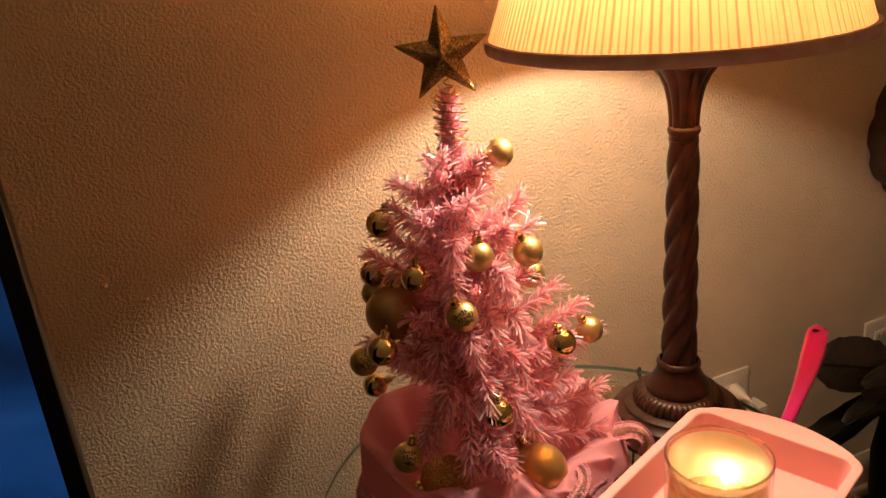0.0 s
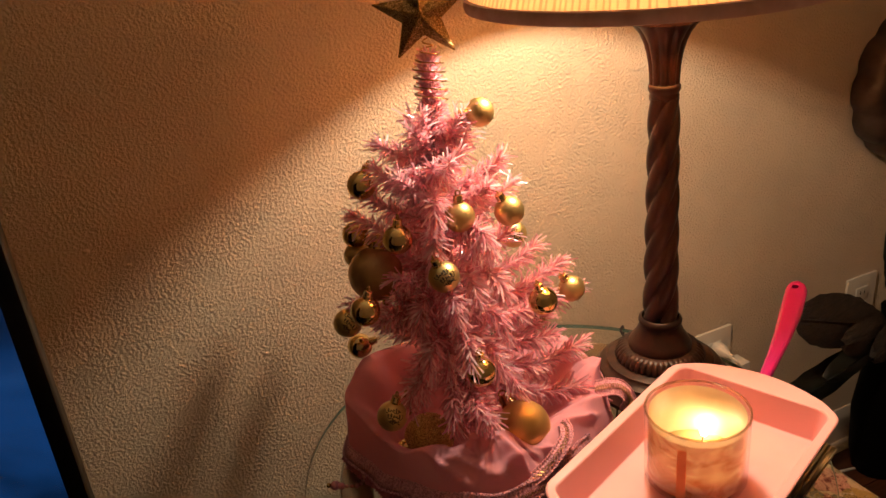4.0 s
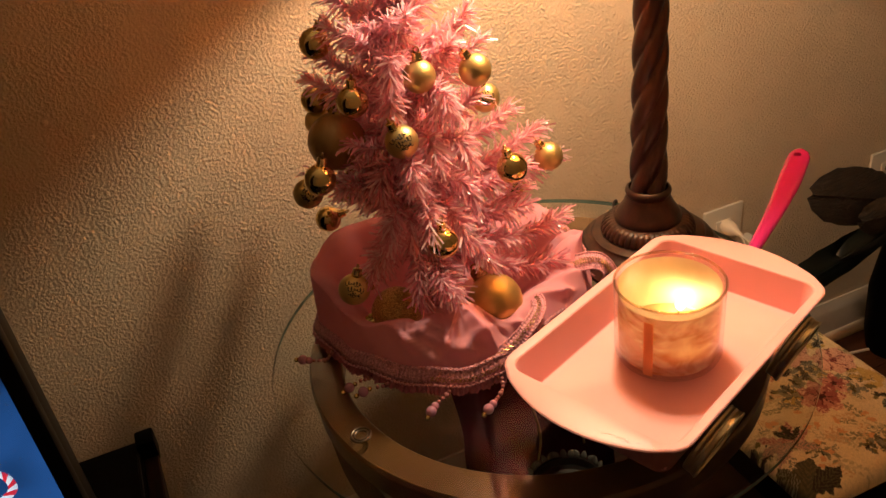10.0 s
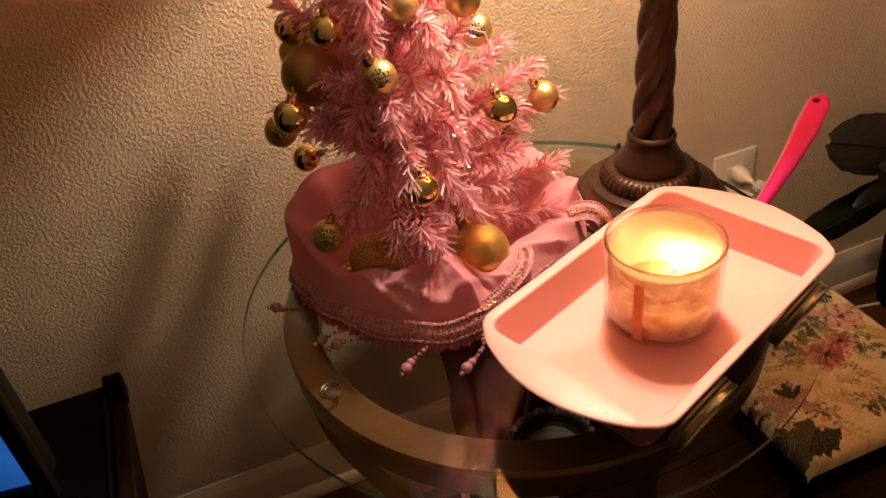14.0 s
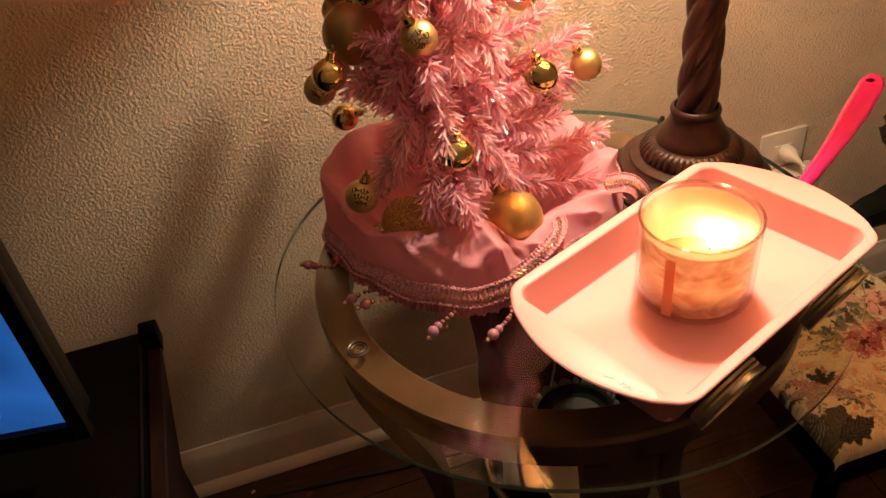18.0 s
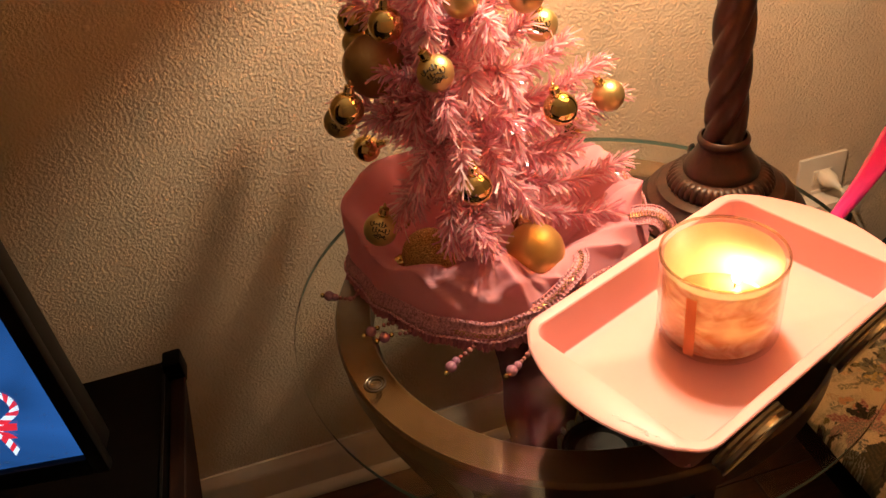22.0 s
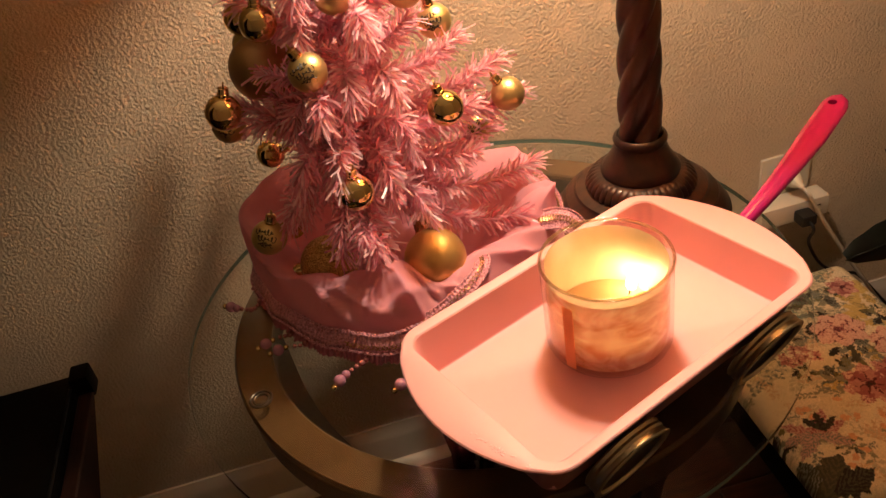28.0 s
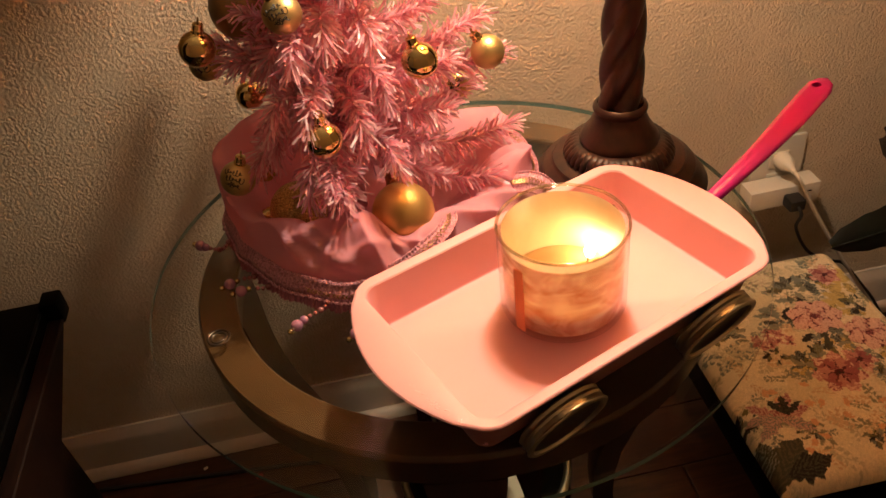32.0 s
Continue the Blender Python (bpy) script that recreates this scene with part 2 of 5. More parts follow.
def glide(points, n):
    """n points on a smooth line through the given ones."""
    p = [Vector(q) for q in points]
    p = [p[0] * 2 - p[1]] + p + [p[-1] * 2 - p[-2]]
    out = []
    spans = len(p) - 3
    for k in range(n):
        s = k / (n - 1) * spans
        i = min(int(s), spans - 1)
        t = s - i
        a, b, c, d = p[i:i + 4]
        out.append(0.5 * ((2 * b) + (c - a) * t + (2 * a - 5 * b + 4 * c - d) * t * t + (3 * b - a - 3 * c + d) * t ** 3))
    return out


# ---- the room ----
solid("wall_north", box((3.7, 0.12, 2.44), pose(0, WALL + 0.06, 1.22)), M_WALL, "tan painted wall with a rough hand-trowelled texture", "wall", kind="structure", smooth=False)
# unseen walls and ceiling, set close and pale to throw lamp light back
solid("wall_south", box((3.7, 0.12, 2.44), pose(0, -1.71, 1.22)), M_CEIL, "unseen off-white wall added to close the room and bounce light", "wall", kind="structure", smooth=False)
solid("wall_east", box((0.12, 2.02, 2.44), pose(1.66, -0.64, 1.22)), M_CEIL, "unseen off-white wall added to close the room and bounce light", "wall", kind="structure", smooth=False)
solid("wall_west", box((0.12, 2.02, 2.44), pose(-1.79, -0.64, 1.22)), M_CEIL, "unseen off-white wall added to close the room and bounce light", "wall", kind="structure", smooth=False)
solid("ceiling", box((3.7, 2.81, 0.1), pose(0, -0.915, 2.49)), M_CEIL, "unseen off-white ceiling added to bounce light", "ceiling", kind="structure", smooth=False)
solid("floor", box((3.7, 2.81, 0.1), pose(0, -0.915, -0.054)), M_DARKWOOD, "dark brown wooden floor", "floor", kind="structure", smooth=False)

# small lumps left in the plaster
for x, z, r in ((-0.444, 0.880, 0.0046), (-0.400, 0.849, 0.0040), (-0.254, 0.667, 0.0036), (-0.330, 0.760, 0.0022), (0.420, 0.905, 0.0022)):
    bm = ball(r, Matrix.Diagonal((1, 0.5, 0.85, 1)), 12, 8)
    for v in bm.verts:
        v.co *= 1 + 0.25 * noise.noise(v.co * 500 + Vector((x, z, 0)))
    solid("plaster_lump", bm, M_WALL, "small dried lump of plaster on the wall", "wall detail", pose(x, WALL, z), kind="structure")


def baseboard():
    bm = bmesh.new()
    prof = [(0, 0), (-0.030, 0), (-0.0295, 0.006), (-0.027, 0.012), (-0.0225, 0.0165), (-0.0165, 0.019), (-0.014, 0.0195), (-0.014, 0.070), (-0.011, 0.081), (-0.006, 0.090), (-0.004, 0.097), (0, 0.097)]
    grid_mesh([[(x, WALL + y, h) for y, h in prof] for x in (-1.73, 1.73)], True, True, True, bm)
    bmesh.ops.recalc_face_normals(bm, faces=bm.faces)
    return bm


solid("baseboard", baseboard(), M_TRIM, "off-white painted baseboard with a rounded top", "baseboard", kind="structure", sharp=30)


# ---- the glass table ----
def glass_table():
    t = thing("side_table", (0, 0, 0), "round glass-topped side table on a curved wooden frame", "table")
    R, th = 0.2985, 0.0095
    top = lathe([(0.0, G), (R - 0.002, G), (R, G - 0.002)], 128)
    lathe([(R, G - th + 0.002), (R - 0.002, G - th), (0.0, G - th)], 128, bm=top)
    glass = part("glass_top", top, M_GLASS, t, "clear round glass top")
    part("glass_edge", lathe([(R, G - 0.002), (R + 0.0003, G - th / 2), (R, G - th + 0.002)], 128), M_EDGE, glass, "green polished glass edge")
    cx, cy, z1 = 0.0016, 0.0097, G - th - 0.0008
    ring = lathe([(0.2205, z1 - 0.002), (0.2225, z1), (0.2555, z1), (0.2580, z1 - 0.003), (0.2580, z1 - 0.006), (0.2205, z1 - 0.006), (0.2205, z1 - 0.002)], 128)
    bmesh.ops.translate(ring, verts=ring.verts, vec=(cx, cy, 0))
    part("ring_frame", ring, M_RING, t, "tan varnished wooden ring under the glass")
    ap = lathe([(0.2225, z1 - 0.0065), (0.256, z1 - 0.0065), (0.256, z1 - 0.034), (0.2225, z1 - 0.034), (0.2225, z1 - 0.0065)], 128)
    bmesh.ops.translate(ap, verts=ap.verts, vec=(cx, cy, 0))
    part("apron", ap, M_DARKWOOD, t, "dark wooden apron")
    for k in range(4):
        a = radians(-100 + 90 * k)
        line = glide([(0.239, 0, z1 - 0.04), (0.224, 0, 0.46), (0.16, 0, 0.28), (0.17, 0, 0.12), (0.24, 0, 0.0)], 18)
        rings = []
        for i, p in enumerate(line):
            w = 0.034 - 0.012 * math.sin(math.pi * i / 17)
            rings.append([(p.x + dx, dy, p.z) for dx, dy in ((-0.013, -w), (0.013, -w), (0.013, w), (-0.013, w))])
        bm = grid_mesh(rings, True, True, True)
        bmesh.ops.rotate(bm, verts=bm.verts, matrix=Matrix.Rotation(a, 3, "Z"))
        bmesh.ops.translate(bm, verts=bm.verts, vec=(cx, cy, 0))
        part("leg", bm, M_DARKWOOD, t, sharp=30)
    return t


glass_table()


# ---- the wagon made from a cake pan ----
def rounded(hx, hy, r, n=6, bow=0.0):
    """Outline of a rectangle with round corners, its short ends bowed out."""
    pts = []
    for sx, sy, a0 in ((1, -1, -90), (1, 1, 0), (-1, 1, 90), (-1, -1, 180)):
        for k in range(n + 1):
            a = radians(a0 + 90 * k / n)
            pts.append((sx * (hx - r) + r * math.cos(a), sy * (hy - r) + r * math.sin(a)))
    # extra points on each side
    full = []
    m = len(pts)
    for i in range(m):
        p, q = pts[i], pts[(i + 1) % m]
        full.append(p)
        if (i + 1) % (n + 1) == 0:
            full += [(p[0] + (q[0] - p[0]) * k / 12, p[1] + (q[1] - p[1]) * k / 12) for k in range(1, 12)]
    k = hy - 0.55 * r
    return [(x + math.copysign(bow * max(0, 1 - (y / k) ** 2), x) * min(1, abs(x) / (hx * 0.9)) ** 6, y) for x, y in full]


def wagon():
    z0, zr = 0.042, 0.081
    t = thing("wagon", (PAN[0], PAN[1], G, 0, 0, PAN_TURN), "pink baking pan made into a toy wagon with jar-lid wheels", "wagon")
    rings = []
    for hx, hy, r, bow, h in ((0.1268, 0.0728, 0.007, 0, z0), (0.1278, 0.0738, 0.007, 0, z0 + 0.0003), (0.1286, 0.0746, 0.0075, 0, z0 + 0.0013),
                              (0.1330, 0.0830, 0.014, 0.0, zr - 0.0015), (0.1338, 0.0842, 0.0150, 0.0, zr - 0.0004), (0.1352, 0.0858, 0.020, 0.003, zr),
                              (0.1412, 0.0918, 0.023, 0.021, zr + 0.0006), (0.1425, 0.0930, 0.024, 0.023, zr), (0.1430, 0.0935, 0.024, 0.0235, zr - 0.001)):
        rings.append([(x, y, h) for x, y in rounded(hx, hy, r, bow=bow)])
    bm = grid_mesh(rings, True, True, False)
    part("pan", bm, M_PAN, t, "glossy salmon-pink pan inside", sharp=22)
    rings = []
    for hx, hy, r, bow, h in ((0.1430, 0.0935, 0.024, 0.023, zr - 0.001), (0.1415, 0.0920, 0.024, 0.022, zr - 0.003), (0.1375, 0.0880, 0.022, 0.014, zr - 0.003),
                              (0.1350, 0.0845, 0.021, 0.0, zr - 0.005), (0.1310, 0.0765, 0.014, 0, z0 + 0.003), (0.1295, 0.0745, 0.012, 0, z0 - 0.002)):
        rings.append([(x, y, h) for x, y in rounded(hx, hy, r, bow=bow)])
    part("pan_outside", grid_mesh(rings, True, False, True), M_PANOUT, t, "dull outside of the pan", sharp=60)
    for sv in (-1, 1):
        for u in (-0.067, 0.086):
            R, w = 0.0345, 0.0135
            prof = [(R - 0.007, -w / 2), (R - 0.002, -w / 2), (R, -w / 2 + 0.0015), (R - 0.0008, -w / 2 + 0.004), (R, -w / 2 + 0.006),
                    (R - 0.0008, -w / 2 + 0.008), (R, w / 2 - 0.002), (R + 0.001, w / 2 - 0.001), (R, w / 2), (R - 0.004, w / 2), (R - 0.0045, w / 2 - 0.002)]
            m = pose(u, sv * 0.0840, 0.0362, 90 + 20 if sv < 0 else -90 - 20)
            bm = lathe(prof, 48)
            bm.transform(m)
            wheel = part("wheel", bm, M_GOLDLID, t, "brass screw band of a jar lid", sharp=30)
            bm = lathe([(0.0, w / 2 - 0.004), (R - 0.010, w / 2 - 0.004), (R - 0.008, w / 2 - 0.0025), (R - 0.0045, w / 2 - 0.0025)], 40)
            bm.transform(m)
            part("disc", bm, M_LIDDARK, wheel, "dark flat lid disc")
            bm = lathe([(0.006, -0.008), (0.006, w / 2 - 0.004)], 10, caps=(True, True))
            bm.transform(m)
            part("hub", bm, M_LIDDARK, wheel)
    # dried drips on the lip
    rnd = random.Random(21)
    bm = bmesh.new()
    for k in range(26):
        v = rnd.choice((-0.066, -0.052, -0.044, -0.030)) + rnd.uniform(-0.008, 0.008)
        u = -(0.1375 + rnd.uniform(0, 0.0035) + 0.015 * max(0, 1 - (v / 0.0803) ** 2))
        r = rnd.uniform(0.0004, 0.0011)
        ball(r, pose(u, v, zr + 0.0005, 0, 0, rnd.uniform(0, 180)) @ Matrix.Diagonal((1.6, 0.8, 0.28, 1)), 8, 6, bm)
    part("dried_drip", bm, material("glossy_dried_drip", (0.93, 0.58, 0.58), (0.88, 0.50, 0.50), scale=200, rough=0.08, coat=1.0), t, "glossy dried drips on the lip")
    # handle, in the wagon's own axes
    inv = t.matrix_basis.inverted()
    a = inv @ Vector((0.188, -0.110, G + 0.062))
    tip = inv @ Vector((0.381, 0.010, G + 0.104))
    d = tip - a
    side = Vector((0, 0, 1)).cross(d).normalized()
    up = d.cross(side).normalized()
    rings = []
    n = 26
    for i in range(n + 1):
        s = i / n
        half = 0.0062 + 0.0072 * max(0, min(1, (s - 0.08) / 0.6)) ** 1.2
        if s > 0.9:
            half *= math.sqrt(max(0.02, 1 - ((s - 0.9) / 0.1) ** 2))
        thick = 0.0055 - 0.001 * s
        if s > 0.95:
            thick *= math.sqrt(max(0.05, 1 - ((s - 0.95) / 0.05) ** 2))
        c = a + d * s + up * (0.004 * math.sin(math.pi * s)) - side * (0.006 * math.sin(math.pi * s))
        rings.append([c + side * half * math.copysign(abs(math.cos(q)) ** 0.7, math.cos(q)) + up * thick * math.sin(q) for q in [2 * math.pi * k / 16 for k in range(16)]])
    handle = part("handle", grid_mesh(rings, True, True, True), M_HANDLE, t, "hot-pink silicone spatula handle")
    # the hanging hole goes right through
    c = a + d * 0.915
    bm = lathe([(0.0042, -0.02), (0.0042, 0.02)], 24, caps=(True, True))
    bmesh.ops.recalc_face_normals(bm, faces=bm.faces)
    bm.transform(Matrix.Translation(c) @ up.to_track_quat("Z", "Y").to_matrix().to_4x4() @ Matrix.Diagonal((1.0, 1.0, 1.0, 1)))
    drill = new("drill", finish("drill", bm, M_HANDLE, False))
    drill.parent = t
    cut = handle.modifiers.new("hang_hole", "BOOLEAN")
    cut.object, cut.operation, cut.solver = drill, "DIFFERENCE", "EXACT"
    bpy.context.view_layer.update()
    me = bpy.data.meshes.new_from_object(handle.evaluated_get(bpy.context.evaluated_depsgraph_get()))
    handle.modifiers.clear()
    handle.data = me
    me.set_sharp_from_angle(angle=radians(40))
    bpy.data.objects.remove(drill)
    return t


wagon()


# ---- the candle ----
CANDLE = (0.065, -0.156)


def marbled():
    """Peach paper printed with soft swirls, thin enough to glow."""
    m = translucent("marbled_label", (0.97, 0.86, 0.68), (0.66, 0.30, 0.14), 24, 0.36, 0.45, (1, 1, 2.0), 1.7, gloss=0.3)
    nt = m.node_tree
    n2 = noise_tex(nt, 38, detail=3, stretch=(1, 1, 2.6), distort=1.1)
    pink = ramp(nt, n2.outputs["Fac"], [(0.50, (0, 0, 0)), (0.72, (0.55, 0.55, 0.55))])
    p, t = nt.nodes["Principled BSDF"], nt.nodes["Translucent BSDF"]
    mx = nt.nodes.new("ShaderNodeMix")
    mx.data_type = "RGBA"
    nt.links.new(pink, mx.inputs["Factor"])
    nt.links.new(p.inputs["Base Color"].links[0].from_socket, mx.inputs["A"])
    mx.inputs["B"].default_value = (0.80, 0.42, 0.36, 1)
    nt.links.new(mx.outputs["Result"], p.inputs["Base Color"])
    nt.links.new(mx.outputs["Result"], t.inputs["Color"])
    return m


def candle():
    zb = G + 0.0425
    t = thing("candle", (CANDLE[0], CANDLE[1], zb), "lit jar candle with marbled peach label on the pan", "candle")
    R, H = 0.0505, 0.0825
    jar = [(0.0, 0.0), (R - 0.006, 0.0), (R - 0.002, 0.003), (R, 0.008), (R, H - 0.003), (R - 0.0008, H), (R - 0.0024, H), (R - 0.0032, H - 0.003), (R - 0.0034, 0.010), (R - 0.006, 0.007), (0.0, 0.006)]
    part("jar", lathe(jar, 72), clear_glass("jar_glass", (0.98, 0.97, 0.95), 0.02, 0.9), t, "clear thick glass jar")
    part("jar_rim", lathe([(R - 0.0004 + 0.0013 * math.cos(q), H + 0.0013 * math.sin(q)) for q in [radians(30 * k) for k in range(13)]], 72), clear_glass("rim_glass", (0.80, 0.74, 0.62), 0.05, 3.5), t, "rounded glass rim")
    part("label_wrap", lathe([(0.0, 0.0068), (R - 0.0050, 0.0068), (R - 0.0037, 0.0085), (R - 0.0037, 0.0715)], 72), marbled(), t, "translucent peach and orange marbled wrap")
    film = translucent("wax_film", (0.80, 0.66, 0.44), (0.72, 0.58, 0.36), 30, 0.5, 0.4, gloss=0.3)
    part("wax_film", lathe([(R - 0.0046, 0.024), (R - 0.0042, 0.060), (R - 0.0040, 0.0790)], 72), film, t, "thin cream wax film on the inside of the glass")
    part("seam", box((0.009, 0.0004, 0.060), pose((R + 0.0002) * math.cos(radians(-147)), (R + 0.0002) * math.sin(radians(-147)), 0.0385, 0, 0, -57)), translucent("label_seam", (0.92, 0.58, 0.36), (0.84, 0.50, 0.29), 40, 0.72), t, "darker label seam", smooth=False)
    wax = translucent("melted_wax", (0.46, 0.27, 0.12), (0.40, 0.22, 0.09), 20, 0.15, 0.12, gloss=0.6)
    part("wax", lathe([(R - 0.0054, 0.009), (R - 0.0054, 0.0245), (R - 0.0075, 0.0225), (R - 0.0120, 0.0212), (0.0, 0.0208)], 60), wax, t, "low pool of melted amber wax")
    fl = flame_glow("flame", (1.0, 0.66, 0.28), 45)
    x, y = 0.027, 0.020
    part("wick", tube([(x, y, 0.020), (x + 0.0005, y, 0.025), (x + 0.002, y, 0.029)], 0.0008, 6), M_INK, t, "charred wick")
    part("flame", lathe([(0.0, 0.0), (0.0032, 0.003), (0.0044, 0.007), (0.0030, 0.013), (0.0, 0.020)], 16), fl, t, "small candle flame").location = (x + 0.002, y, 0.025)
    point_lamp("candle_flame_light", (CANDLE[0] + x + 0.002, CANDLE[1] + y, zb + 0.034), 0.030, (1.0, 0.66, 0.34), 0.005)
    return t


candle()


# ---- the lamp ----
def table_lamp():
    t = thing("table_lamp", (LAMP[0], LAMP[1], G), "mahogany table lamp with twisted column and pleated shade", "lamp")
    prof = [(0.0, 0.0), (0.088, 0.0), (0.091, 0.003), (0.0915, 0.008), (0.088, 0.012), (0.0865, 0.015), (0.0835, 0.0195), (0.079, 0.0235), (0.0775, 0.0260), (0.0775, 0.0275), (0.0735, 0.0300), (0.0690, 0.0325), (0.0675, 0.0345), (0.0670, 0.0365), (0.0625, 0.0380), (0.056, 0.0395), (0.052, 0.0398)]
    part("base", lathe(prof, 72), M_LAMPWOOD, t, "round stepped base")
    part("gadroon", lathe([(0.0540, 0.037), (0.0552, 0.0415), (0.0535, 0.047), (0.0490, 0.0525), (0.0445, 0.0555), (0.039, 0.0558)], 352,
         lambda a, h: 1 + 0.045 * (abs(math.sin(22 * a)) ** 0.7 - 0.3) * (1 if 0.041 < h < 0.0555 else 0)), M_LAMPWOOD, t, "carved gadroon ring")
    part("cup", lathe([(0.0395, 0.055), (0.0400, 0.059), (0.036, 0.066), (0.0305, 0.074), (0.027, 0.082), (0.0255, 0.087), (0.0265, 0.089), (0.0272, 0.092), (0.0262, 0.095), (0.023, 0.097)], 48), M_LAMPWOOD, t, "turned cup")
    rings = []
    n = 110
    for i in range(n + 1):
        s = i / n
        h = 0.096 + s * 0.281
        r = 0.0215 - 0.0042 * s
        if s < 0.06:
            r *= 1.03
        ring = []
        for k in range(48):
            a = 2 * math.pi * k / 48
            q = r * (0.75 + 0.29 * abs(math.cos(2 * (a - 3.1 * math.pi * s))) ** 0.6)
            ring.append((q * math.cos(a), q * math.sin(a), h))
        rings.append(ring)
    part("column", grid_mesh(rings, True, True, True), M_LAMPWOOD, t, "rope-twist column", sharp=50)
    part("neck_ring", lathe([(0.014, 0.374), (0.0162, 0.376), (0.0168, 0.379), (0.0160, 0.3815), (0.0165, 0.383), (0.0182, 0.386), (0.0182, 0.390), (0.0162, 0.393), (0.014, 0.394)], 40), M_LAMPWOOD, t, "turned neck ring")
    part("flare", lathe([(0.0172, 0.393), (0.0176, 0.405), (0.0188, 0.417), (0.0208, 0.428), (0.0240, 0.439), (0.0285, 0.449), (0.0345, 0.457), (0.0385, 0.460), (0.0390, 0.4635), (0.0365, 0.466), (0.0, 0.466)], 120,
         lambda a, h: 1 - (0.17 if h < 0.445 else 0.09 if h < 0.465 else 0.0) * (1 - abs(math.sin(5 * a + 0.4)) ** 0.55)), M_LAMPWOOD, t, "fluted flaring top")
    part("socket", lathe([(0.013, 0.46), (0.016, 0.465), (0.016, 0.53), (0.014, 0.535), (0.0, 0.535)], 24), M_WIRE, t, "brass bulb socket")
    # pleated shade: flat panels with folded-over strips between them
    z1, z2, r1, r2 = 1.1255 - G, 1.315 - G, 0.197, 0.1336
    off = Vector((-0.015, 0.006, 0))
    rnd = random.Random(4)
    seg = 900
    radius, fold = [], []
    while len(radius) < seg:
        n = rnd.choice((4, 5, 6, 7, 8))
        for k in range(n):
            radius.append(1 + 0.007 * k / n + rnd.uniform(-0.0006, 0.0006))
            fold.append(k >= n - (2 if n > 5 else 1))
    sh = [(r1 + (r2 - r1) * k / 6, z1 + 0.008 + (z2 - z1 - 0.008) * k / 6) for k in range(7)]
    bm = grid_mesh([[(r * radius[i] * math.cos(2 * math.pi * i / seg), r * radius[i] * math.sin(2 * math.pi * i / seg), h) for i in range(seg)] for r, h in sh])
    bm.faces.ensure_lookup_table()
    for i, f in enumerate(bm.faces):
        f.material_index = int(fold[i % seg])
    one = translucent("pleated_shade_cloth", (0.85, 0.465, 0.18), (0.80, 0.42, 0.155), 60, 0.285, 0.8, (1, 1, 0.3))
    two = translucent("folded_shade_cloth", (0.74, 0.38, 0.15), (0.67, 0.33, 0.125), 60, 0.185, 0.8, (1, 1, 0.3))
    part("shade", bm, [one, two], t, "cream pleated fabric shade", sharp=180).location = off
    part("shade_trim", lathe([(r1 - 0.0015, z1 + 0.014), (r1 + 0.0025, z1 + 0.013), (r1 + 0.004, z1 + 0.007), (r1 + 0.0025, z1 + 0.001), (r1 - 0.001, z1), (r1 - 0.0025, z1 + 0.004), (r1 - 0.0015, z1 + 0.014)], 120,
         lambda a, h: 1 + (0.0035 * math.sin(7 * a + 1) + 0.002 * math.sin(23 * a)) * (1 if h > z1 + 0.01 else 0.4)), translucent("rolled_shade_trim", (0.56, 0.41, 0.36), (0.46, 0.32, 0.27), 40, 0.13, 0.6), t, "rolled beige-brown fabric trim").location = off
    return t


table_lamp()


# ---- the pink tinsel tree ----
def tinsel():
    m = bpy.data.materials.new("pink_tinsel")
    m.use_nodes = True
    nt = m.node_tree
    p = nt.nodes["Principled BSDF"]
    p.inputs["Roughness"].default_value = 0.22
    p.inputs["Specular IOR Level"].default_value = 1.0
    geo = nt.nodes.new("ShaderNodeNewGeometry")
    c = ramp(nt, geo.outputs["Random Per Island"], [(0.0, (0.80, 0.34, 0.43)), (0.45, (0.92, 0.52, 0.60)), (1.0, (0.96, 0.80, 0.83))])
    nt.links.new(c, p.inputs["Base Color"])
    t = nt.nodes.new("ShaderNodeBsdfTranslucent")
    nt.links.new(c, t.inputs["Color"])
    mx = nt.nodes.new("ShaderNodeMixShader")
    mx.inputs[0].default_value = 0.55
    nt.links.new(p.outputs[0], mx.inputs[1])
    nt.links.new(t.outputs[0], mx.inputs[2])
    nt.links.new(mx.outputs[0], nt.nodes["Material Output"].inputs[0])
    return m


M_TINSEL = tinsel()
M_TRUNK = material("pink_wrapped_wire", (0.78, 0.34, 0.37), (0.62, 0.22, 0.25), scale=80, rough=0.5, bump=0.4)
TREE0 = Vector((-0.082, 0.085, G + 0.004))
TREE1 = Vector((-0.068, 0.112, 1.090))


def trunk_at(z):
    return TREE0.lerp(TREE1, (z - TREE0.z) / (TREE1.z - TREE0.z))


